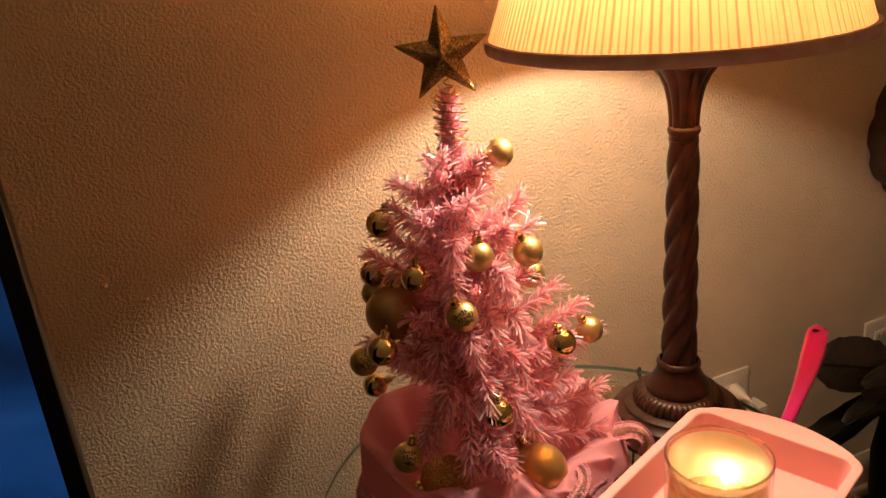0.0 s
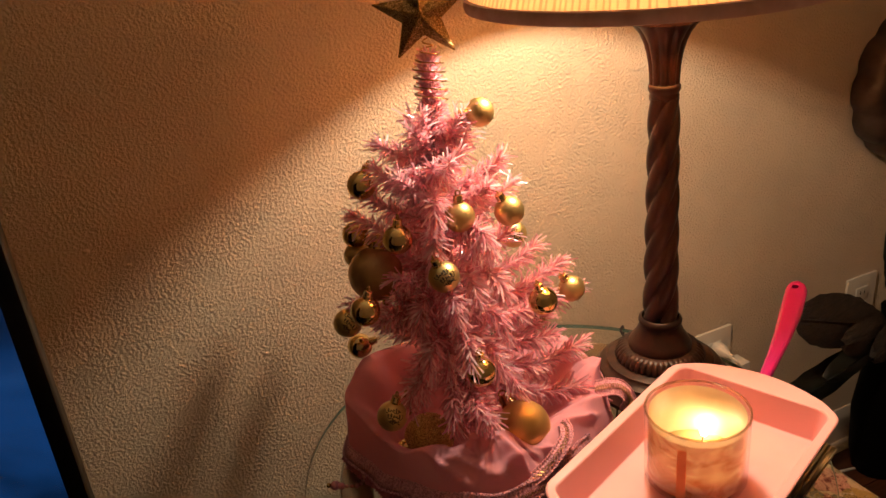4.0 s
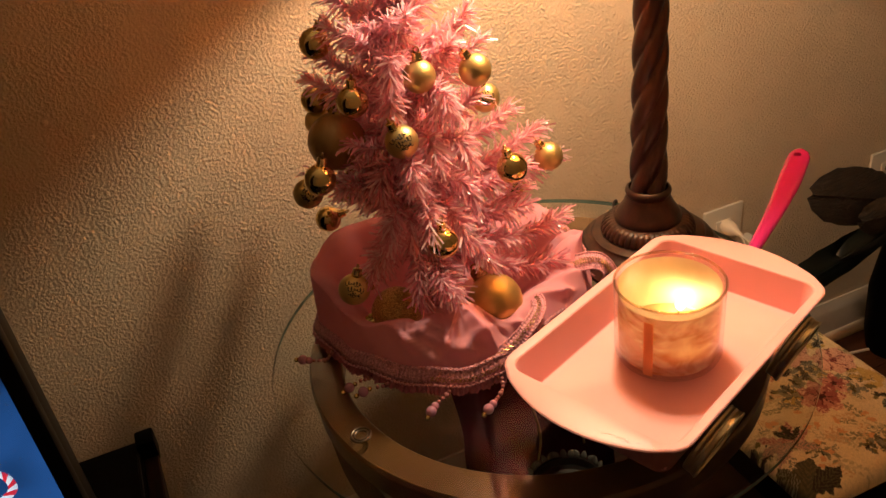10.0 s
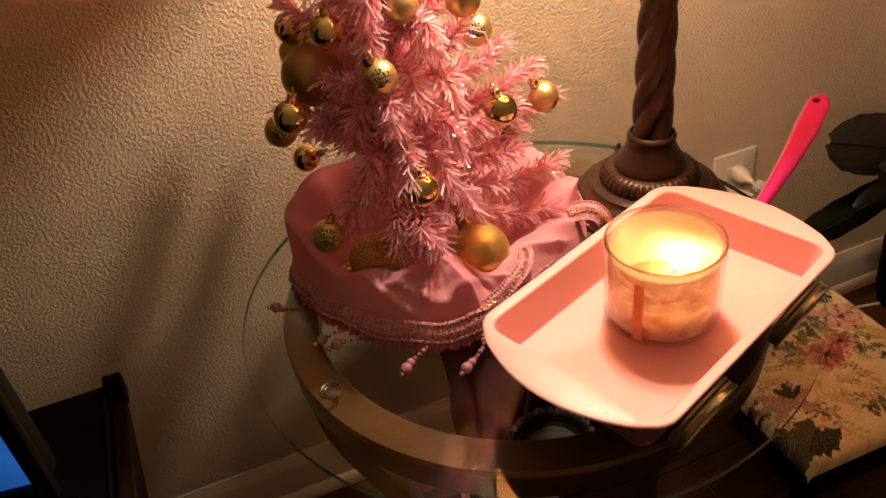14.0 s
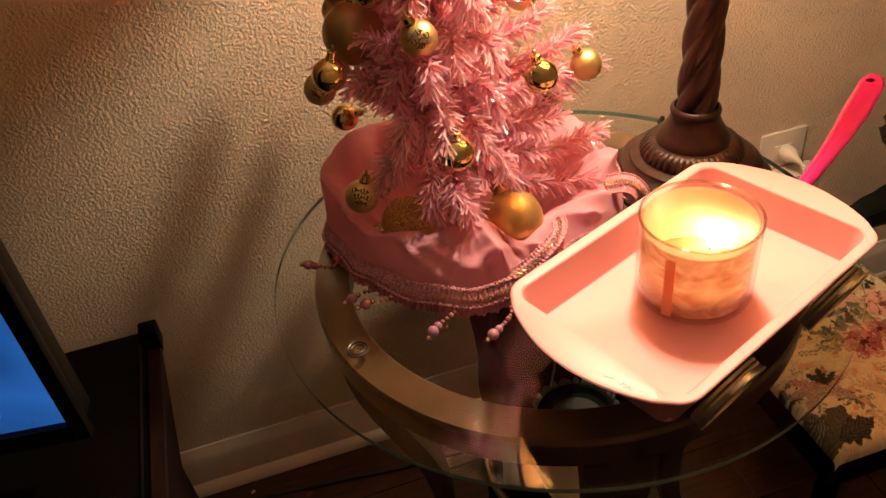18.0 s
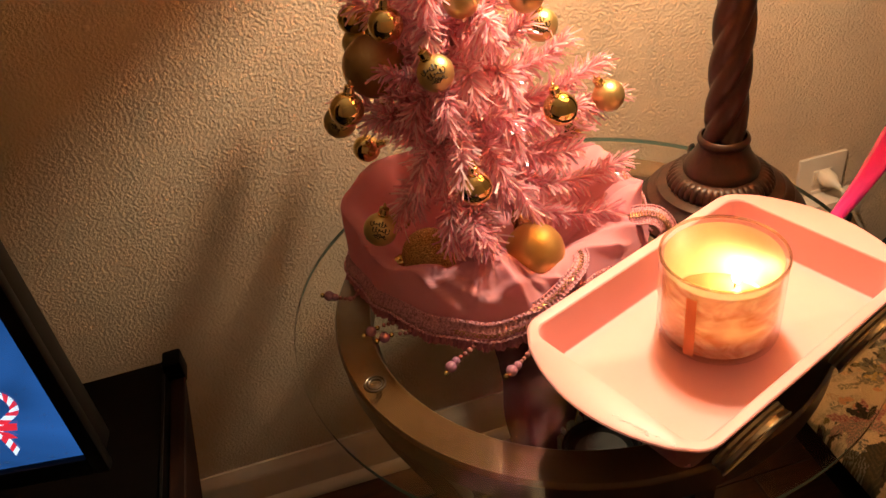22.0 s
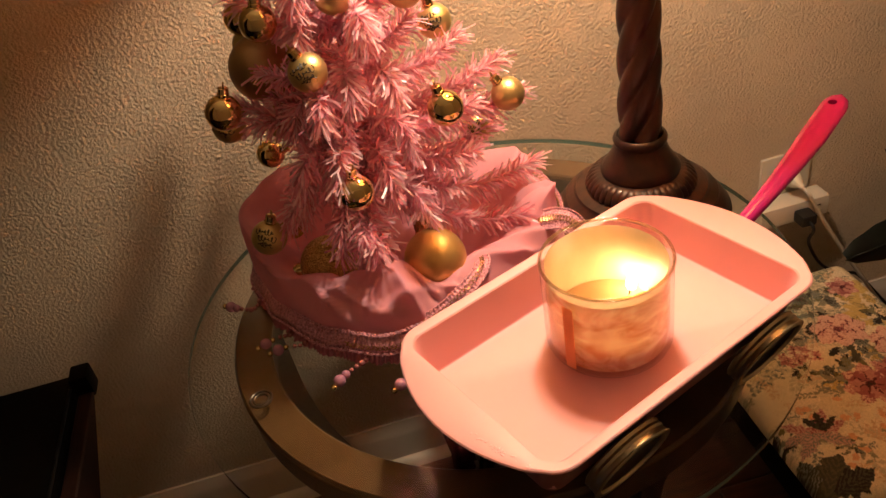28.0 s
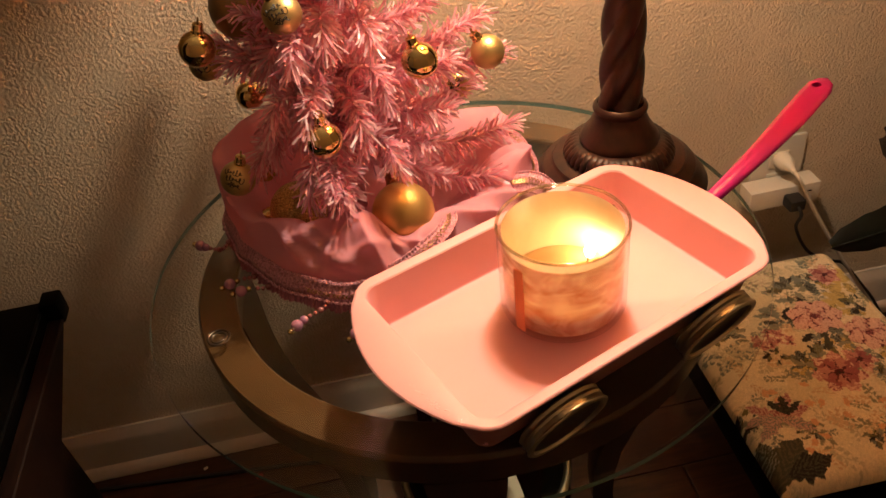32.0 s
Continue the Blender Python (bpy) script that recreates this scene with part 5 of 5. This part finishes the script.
def footstool():
    x0, x1, y0, y1, h = 0.360, 0.656, -0.112, 0.296, 0.245
    cx, cy, hx, hy = (x0 + x1) / 2, (y0 + y1) / 2, (x1 - x0) / 2, (y1 - y0) / 2
    t = thing("footstool", (cx, cy, 0), "low footstool with a floral rose tapestry cushion", "footstool")
    nx, ny = 270, 345
    gx, gy = np.meshgrid(np.linspace(-hx, hx, nx + 1), np.linspace(-hy, hy, ny + 1))
    tint = tapestry_colours(gx + cx - 0.5015, gy).tolist()
    bm = bmesh.new()
    layer = bm.verts.layers.float_color.new("weave")
    rows = []
    for j in range(ny + 1):
        row = []
        for i in range(nx + 1):
            x, y = (2 * i / nx - 1) * hx, (2 * j / ny - 1) * hy
            ex, ey = min(1, (hx - abs(x)) / 0.022), min(1, (hy - abs(y)) / 0.022)
            drop = (1 - math.sqrt(max(0, 1 - (1 - ex) ** 2))) * 0.02 + (1 - math.sqrt(max(0, 1 - (1 - ey) ** 2))) * 0.02
            z = h + 0.008 * (1 - (x / hx) ** 2) * (1 - (y / hy) ** 2) - drop + 0.0012 * noise.noise(Vector((x * 14, y * 14, 0)))
            v = bm.verts.new((x, y, z))
            v[layer] = (*tint[j][i], 1.0)
            row.append(v)
        rows.append(row)
    for a, b in zip(rows, rows[1:]):
        for i in range(nx):
            bm.faces.new((a[i], a[i + 1], b[i + 1], b[i]))
    rim = [v for v in rows[0]] + [r[-1] for r in rows[1:]] + list(reversed(rows[-1][:-1])) + [r[0] for r in reversed(rows[1:-1])]
    low = []
    for v in rim:
        w = bm.verts.new((v.co.x, v.co.y, h - 0.027))
        w[layer] = v[layer]
        low.append(w)
    for i in range(len(rim)):
        j = (i + 1) % len(rim)
        bm.faces.new((rim[j], rim[i], low[i], low[j]))
    part("cushion", bm, tapestry(), t, "cream tapestry with pink roses and dark leaves", sharp=70)
    for sx in (-1, 1):
        part("rail", box((0.02, 2 * hy - 0.02, 0.055), pose(sx * (hx - 0.012), 0, h - 0.0545), 0.003), M_BLACKWOOD, t, sharp=30)
    for sy in (-1, 1):
        part("rail", box((2 * hx - 0.045, 0.02, 0.055), pose(0, sy * (hy - 0.012), h - 0.0545), 0.003), M_BLACKWOOD, t, sharp=30)
    for sx in (-1, 1):
        for sy in (-1, 1):
            leg = lathe([(0.009, 0.0), (0.012, 0.012), (0.009, 0.024), (0.016, 0.085), (0.018, 0.166)], 16, caps=(True, True))
            bmesh.ops.translate(leg, verts=leg.verts, vec=(sx * (hx - 0.03), sy * (hy - 0.03), 0))
            part("leg", leg, M_BLACKWOOD, t)
    return t


footstool()


# ---- wall outlet, plugs and cords ----
M_PLATE = material("ivory_plastic", (0.62, 0.56, 0.47), (0.58, 0.52, 0.44), scale=20, rough=0.35)
M_CORDW = material("white_cord_rubber", (0.66, 0.59, 0.49), (0.60, 0.53, 0.43), scale=40, rough=0.45)
M_CORDB = material("black_cord_rubber", (0.014, 0.012, 0.011), rough=0.45)


def outlet(name, x):
    t = thing(name, (x, WALL, 0.371), "ivory wall outlet plate", "outlet", kind="structure")
    part("plate", box((0.087, 0.006, 0.119), pose(0, -0.003, 0), 0.0022), M_PLATE, t, sharp=30)
    for dz in (0.0195, -0.0195):
        sock = part("socket", box((0.034, 0.003, 0.028), pose(0, -0.0072, dz), 0.001), M_PLATE, t, sharp=30)
        for dx in (-0.006, 0.006):
            part("slot", box((0.0016, 0.0016, 0.008), pose(dx, -0.0085, dz + 0.002)), M_INK, sock, smooth=False)
    return t


outlet("outlet_1", 0.583)
outlet("outlet_2", 0.985)


def plug_white():
    t = thing("plug", (0.585, WALL - 0.0095, 0.3935), "white plug with its long white cord", "plug")
    bm = lathe([(0.0, 0.0), (0.0135, 0.0), (0.0145, 0.004), (0.013, 0.018), (0.008, 0.028), (0.0045, 0.036), (0.0045, 0.044)], 20)
    bmesh.ops.rotate(bm, verts=bm.verts, matrix=Matrix.Rotation(radians(90), 3, "X") )
    part("plug_body", bm, M_CORDW, t, "rounded white plug")
    pts = [(0.0, -0.040, 0.0), (0.003, -0.050, -0.006), (0.012, -0.052, -0.022), (0.041, -0.050, -0.074), (0.101, -0.050, -0.172), (0.165, -0.050, -0.270), (0.228, -0.052, -0.362), (0.26, -0.056, -0.388), (0.36, -0.08, -0.3895), (0.5, -0.12, -0.3895)]
    part("cord", tube(glide(pts, 60), 0.0030, 8), M_CORDW, t, "thick white cord")
    return t


plug_white()


def adapter():
    t = thing("power_adapter", (0.580, WALL - 0.0095, 0.3440), "white block adapter plugged into the wall outlet", "adapter")
    part("block", box((0.118, 0.036, 0.036), pose(0.0, -0.019, 0), 0.003), M_PLATE, t, "white adapter block", sharp=30)
    part("prong_slot", box((0.008, 0.001, 0.0018), pose(0.04, -0.0373, 0.004)), M_INK, t, smooth=False)
    part("indicator", ball(0.0012, pose(0.045, -0.0373, -0.006), 8, 6), M_PLATE, t)
    return t


adapter()
t = thing("plug", (0.588, WALL - 0.0475, 0.342), "black plug with a thin black cord", "plug")
part("plug_body", box((0.026, 0.026, 0.020), pose(0, -0.0135, 0), 0.004), M_CORDB, t, "black plug", sharp=30)
part("cord", tube(glide([(0.0, -0.026, 0.0), (0.004, -0.032, -0.015), (0.023, 0.000, -0.068), (0.061, 0.006, -0.132), (0.109, 0.006, -0.163), (0.139, 0.006, -0.181), (0.20, 0.0, -0.26), (0.26, -0.03, -0.338), (0.4, -0.1, -0.339)], 40), 0.0028, 7), M_CORDB, t, "thin black cord")

t = thing("lamp_cord", (0.222, 0.176, G), "dark lamp cord running over the glass", "cord")
part("cord", tube(glide([(-0.02, -0.07, 0.002), (-0.006, -0.02, 0.002), (0.0, 0.0, 0.002), (0.012, 0.012, 0.001), (0.017, 0.017, -0.010), (0.018, 0.020, -0.05), (0.02, 0.04, -0.2), (0.03, 0.06, -0.40)], 60), 0.0018, 7), M_CORDB, t)


# ---- round button on the ring ----
M_SILVER = material("tarnished_silver", (0.14, 0.115, 0.085), (0.06, 0.05, 0.04), scale=50, rough=0.35, metal=0.9)
def button():
    t = thing("glass_button", (-0.230, -0.067, G), "round metal and glass spacer button under the table glass", "spacer")
    for r, w in ((0.0098, 0.0012), (0.0066, 0.0009)):
        part("rim", tube([(r * math.cos(q), r * math.sin(q), w) for q in [2 * math.pi * k / 36 for k in range(37)]], w, 8, caps=False), M_SILVER, t, "thin metal ring")
    part("lens", lathe([(0.0, 0.0022), (0.003, 0.0019), (0.0052, 0.0010), (0.0062, 0.0002)], 24), clear_glass("button_glass", (0.9, 0.92, 0.88), 0.03, 2.0), t, "clear domed middle")
    return t


button()


# ---- things beneath the table ----
M_VELVET = material("burgundy_velvet", (0.042, 0.0022, 0.012), (0.015, 0.0009, 0.005), scale=14, rough=0.95, bump=0.3, bump_scale=60)
M_VELVET.node_tree.nodes["Principled BSDF"].inputs["Specular IOR Level"].default_value = 0.04
M_PAPER = material("cream_paper", (0.68, 0.60, 0.44), (0.62, 0.54, 0.39), scale=18, rough=0.7)


def gift_bag():
    t = thing("velvet_bag", (0.030, 0.075, 0.0, 0, 0, 3), "tall burgundy velvet bag standing beneath the table", "bag")
    rings = []
    for k in range(15):
        z = 0.555 * k / 14
        q = 1 + 0.03 * math.sin(z * 17)
        rings.append([(x * q + 0.003 * math.sin(z * 40 + y * 90), y * q + 0.004 * math.sin(z * 31 + x * 80), z + 0.004 * math.sin(x * 60) * (k == 14)) for x, y in rounded(0.095, 0.052, 0.012)])
    part("cover", grid_mesh(rings, True, True, True), M_VELVET, t, "burgundy velvet cover", sharp=50)
    for sx in (-1, 1):
        part("tie_cord", tube(glide([(sx * 0.035, -0.056, 0.50), (sx * 0.03, -0.062, 0.45), (sx * 0.036, -0.060, 0.40)], 12), 0.0016, 6), M_WIRE, t, "old gold tie cord")
    return t


gift_bag()


M_GREYDISC = material("dull_grey_wax", (0.06, 0.052, 0.045), (0.035, 0.03, 0.026), scale=40, rough=0.5)
M_LEAFSILVER = material("dull_silver_leaf", (0.15, 0.135, 0.12), (0.09, 0.08, 0.07), scale=90, rough=0.4, metal=0.3)


def crown_holder():
    """A shallow cup with leaves round its rim, held by a wire stuck into the bag."""
    t = thing("candle_holder", (-0.006, -0.070, 0.448, -6, 0, 0), "small round cup with a silver leaf rim beneath the table", "candle holder")
    part("cup", lathe([(0.0, -0.028), (0.022, -0.028), (0.034, -0.018), (0.042, -0.004), (0.043, 0.004), (0.040, 0.004), (0.037, -0.004), (0.0, -0.006)], 40), M_BLACKPL, t, "dark shallow cup")
    part("wax_disc", lathe([(0.036, -0.0045), (0.0, -0.004)], 32), M_GREYDISC, t, "dull grey disc in the cup")
    part("wire_stem", tube(glide([(0.0, 0.0, -0.027), (0.0, 0.02, -0.040), (0.0, 0.085, -0.045), (0.0, 0.12, -0.045)], 14), 0.003, 6), M_SILVER, t, "bent wire stem")
    for k in range(11):
        a = 2 * math.pi * k / 11
        bm = bmesh.new()
        for j in (-1, 0, 1):
            q = lathe([(0.0, 0.0), (0.0034, 0.002), (0.0044, 0.006), (0.0022, 0.010), (0.0, 0.012)], 8)
            q.transform(pose(0, 0.006 * j, 0, -38 * j) @ Matrix.Diagonal((0.35, 1, 1, 1)))
            me = bpy.data.meshes.new("petal")
            q.to_mesh(me)
            q.free()
            bm.from_mesh(me)
            bpy.data.meshes.remove(me)
        bm.transform(pose(0.043 * math.cos(a), 0.043 * math.sin(a), 0.001, 0, 0, math.degrees(a)) @ pose(0, 0, 0, 0, 28, 0))
        part("leaf", bm, M_LEAFSILVER, t, "silver three-lobed leaf")
    return t


crown_holder()


def hoop_basket():
    t = thing("basket", (0.006, -0.012, 0.0), "round dark basket with a brass hoop rim holding papers", "basket")
    R = 0.102
    part("hoop", tube([(R * math.cos(q), R * math.sin(q), 0.292) for q in [2 * math.pi * k / 60 for k in range(61)]], 0.0052, 10, caps=False), M_GOLDLID, t, "round brass hoop")
    part("body", lathe([(0.0, 0.0), (0.080, 0.0), (0.086, 0.02), (0.096, 0.20), (0.100, 0.289), (0.097, 0.289), (0.092, 0.2), (0.082, 0.024), (0.0, 0.02)], 60), M_BLACKWOOD, t, "dark woven side")
    return t


solid("paper_box", box((0.075, 0.105, 0.02), pose(-0.004, -0.040, 0.314, 0, 0, 4), 0.001), M_PAPER, "cream paper parcel lying across the brass hoop", "paper", smooth=False, sharp=30)
hoop_basket()


# ---- leather chair arm, feathers and decoy by the wall ----
M_LEATHER = material("dark_brown_leather", (0.050, 0.028, 0.019), (0.028, 0.015, 0.010), scale=40, rough=0.42, bump=0.35, bump_scale=160)
M_FEATHER = material("brown_barred_feather", (0.040, 0.023, 0.013), (0.006, 0.004, 0.003), scale=34, rough=0.5, stretch=(1, 1, 6), bump=1.0, bump_scale=75, bump_depth=0.007)
M_DARKGREEN = material("dark_green_black_plumage", (0.008, 0.014, 0.011), (0.004, 0.006, 0.005), scale=30, rough=0.35)


def leather_roundel():
    R = 0.150
    t = thing("leather_roundel", (1.036, WALL - 0.052, 0.836), "round tufted dark brown leather wall piece with studded middle", "wall decoration")
    def puff(a, h):
        return 1 - 0.05 * abs(math.sin(6 * a)) ** 6
    bm = lathe([(0.0, 0.0), (0.080, 0.0), (0.086, 0.003), (0.096, 0.010), (0.120, 0.020), (0.143, 0.011), (R, -0.005), (R * 1.01, -0.02), (R, -0.04), (R * 0.98, -0.05), (0.0, -0.05)], 120, puff)
    bm.transform(pose(0, 0, 0, 90))
    part("padding", bm, M_LEATHER, t, "tufted leather padding", sharp=60)
    for k in range(26):
        a = 2 * math.pi * k / 26
        part("nail_head", ball(0.0045, pose(0.082 * math.cos(a), -0.004, 0.082 * math.sin(a)), 10, 6), M_WIRE, t)
    return t


def feather(bm, root, tip, width, rnd, curl=0.02, normal=(0, -1, 0.2)):
    """A cupped vane with a raised shaft and a split edge."""
    a, b = Vector(root), Vector(tip)
    d = b - a
    nrm = Vector(normal).normalized()
    side = d.cross(nrm).normalized()
    n = 16
    rows = []
    for i in range(n + 1):
        s = i / n
        w = width * (0.3 + 0.7 * math.sin(s / 0.62 * math.pi / 2) if s < 0.62 else math.sqrt(max(0.004, 1 - ((s - 0.62) / 0.385) ** 2))) * (1 + rnd.uniform(-0.05, 0.05))
        c = a + d * s + nrm * curl * math.sin(s * 2.2)
        rows.append([c - side * w - nrm * 0.006, c - side * w * 0.5 + nrm * 0.001, c + nrm * 0.004, c + side * w * 0.5 + nrm * 0.001, c + side * w - nrm * 0.006])
    grid_mesh(rows, False, bm=bm)
    tube([a + d * (i / 8) + nrm * (curl * math.sin(i / 8 * 2.2) + 0.005) for i in range(9)], 0.0012, 5, bm)


def feather_spray():
    t = thing("feather_spray", (0.98, 0.27, 0.0), "spray of dark barred feathers in a tall vase", "feathers")
    o = Vector((0.98, 0.27, 0.0))
    rnd = random.Random(8)
    for root, tip, w, mat in (
        ((0.94, 0.27, 0.375), (0.660, 0.26, 0.484), 0.054, M_FEATHER), ((0.96, 0.27, 0.36), (0.765, 0.24, 0.405), 0.036, M_FEATHER),
        ((0.96, 0.28, 0.33), (0.645, 0.29, 0.262), 0.040, M_DARKGREEN), ((0.97, 0.27, 0.36), (0.740, 0.25, 0.330), 0.032, M_DARKGREEN),
        ((0.97, 0.27, 0.40), (0.888, 0.26, 0.615), 0.040, M_DARKGREEN), ((0.98, 0.27, 0.42), (1.00, 0.25, 0.58), 0.045, M_DARKGREEN),
        ((0.96, 0.26, 0.38), (0.84, 0.23, 0.350), 0.030, M_FEATHER),
    ):
        bm = bmesh.new()
        feather(bm, Vector(root) - o, Vector(tip) - o, w, rnd)
        part("feather", bm, mat, t, "dark cupped feather", sharp=180)
    part("vase", lathe([(0.0, 0.0), (0.05, 0.0), (0.06, 0.05), (0.065, 0.15), (0.05, 0.28), (0.03, 0.36), (0.035, 0.40), (0.028, 0.40), (0.024, 0.36)], 32), M_BLACKWOOD, t, "dark vase")
    return t


leather_roundel()
feather_spray()


def decoy():
    bm = bmesh.new()
    bmesh.ops.create_uvsphere(bm, u_segments=24, v_segments=16, radius=1.0, matrix=pose(0.02, 0, 0.10) @ Matrix.Diagonal((0.14, 0.085, 0.085, 1)))
    tube(glide([(-0.06, 0, 0.12), (-0.085, 0, 0.19), (-0.095, 0, 0.235)], 8), [0.05, 0.042, 0.036, 0.032, 0.03, 0.03, 0.03, 0.028], 14, bm)
    bmesh.ops.create_uvsphere(bm, u_segments=18, v_segments=12, radius=1.0, matrix=pose(-0.105, 0, 0.25) @ Matrix.Diagonal((0.045, 0.035, 0.036, 1)))
    tube([(-0.135, 0, 0.245), (-0.165, 0, 0.232), (-0.19, 0, 0.226)], [0.018, 0.014, 0.008], 10, bm)
    box((0.30, 0.16, 0.016), pose(0.0, 0, 0.008), 0.003, bm)
    return solid("duck_decoy", bm, M_DARKGREEN, "dark carved wooden duck decoy on a base", "decoy", pose(0.97, 0.09, 0.0, 0, 0, 30))


decoy()

# ---- small things on the floor by the baseboard ----
solid("floor_dark_line", tube(glide([(-0.62, 0.318, 0.0055), (-0.451, 0.301, 0.0055), (-0.281, 0.282, 0.0055), (-0.161, 0.266, 0.0055), (0.02, 0.262, 0.0055), (0.24, 0.30, 0.0055)], 40), 0.0035, 8), M_CORDB, "thin black line lying on the floor along the baseboard", "cable")
for name, x, y, size, mat, label in (("paper_scrap", -0.439, 0.318, (0.008, 0.005, 0.002), M_PAPER, "tiny cream paper scrap on the wooden floor"),
                                     ("red_scrap", -0.345, 0.276, (0.012, 0.007, 0.003), material("red_foil", (0.35, 0.03, 0.02), (0.25, 0.02, 0.015), scale=200, rough=0.4), "tiny red scrap on the wooden floor")):
    bm = box(size, pose(0, 0, size[2] / 2, 0, 0, 25), 0.0006)
    for v in bm.verts:
        v.co.x += 0.001 * noise.noise(v.co * 300)
    solid(name, bm, mat, label, "scrap", pose(x, y, 0.002), smooth=False)

# ---- floor boards ----
def boards():
    rnd = random.Random(3)
    fl = bpy.data.objects["floor"]
    meshes = []
    for k in range(3):
        bm = box((0.9, 0.118, 0.012), None, 0.0018)
        meshes.append(finish("board", bm, M_FLOOR, False))
    for i in range(9):
        off = rnd.uniform(-0.4, 0.4)
        for j in range(-2, 3):
            ob = new("board", meshes[(i + j) % 3])
            ob.parent = fl
            ob.location = (off + j * 0.902, 0.296 - i * 0.12, -0.004 - 0.006 + 0.006)
    return fl


boards()
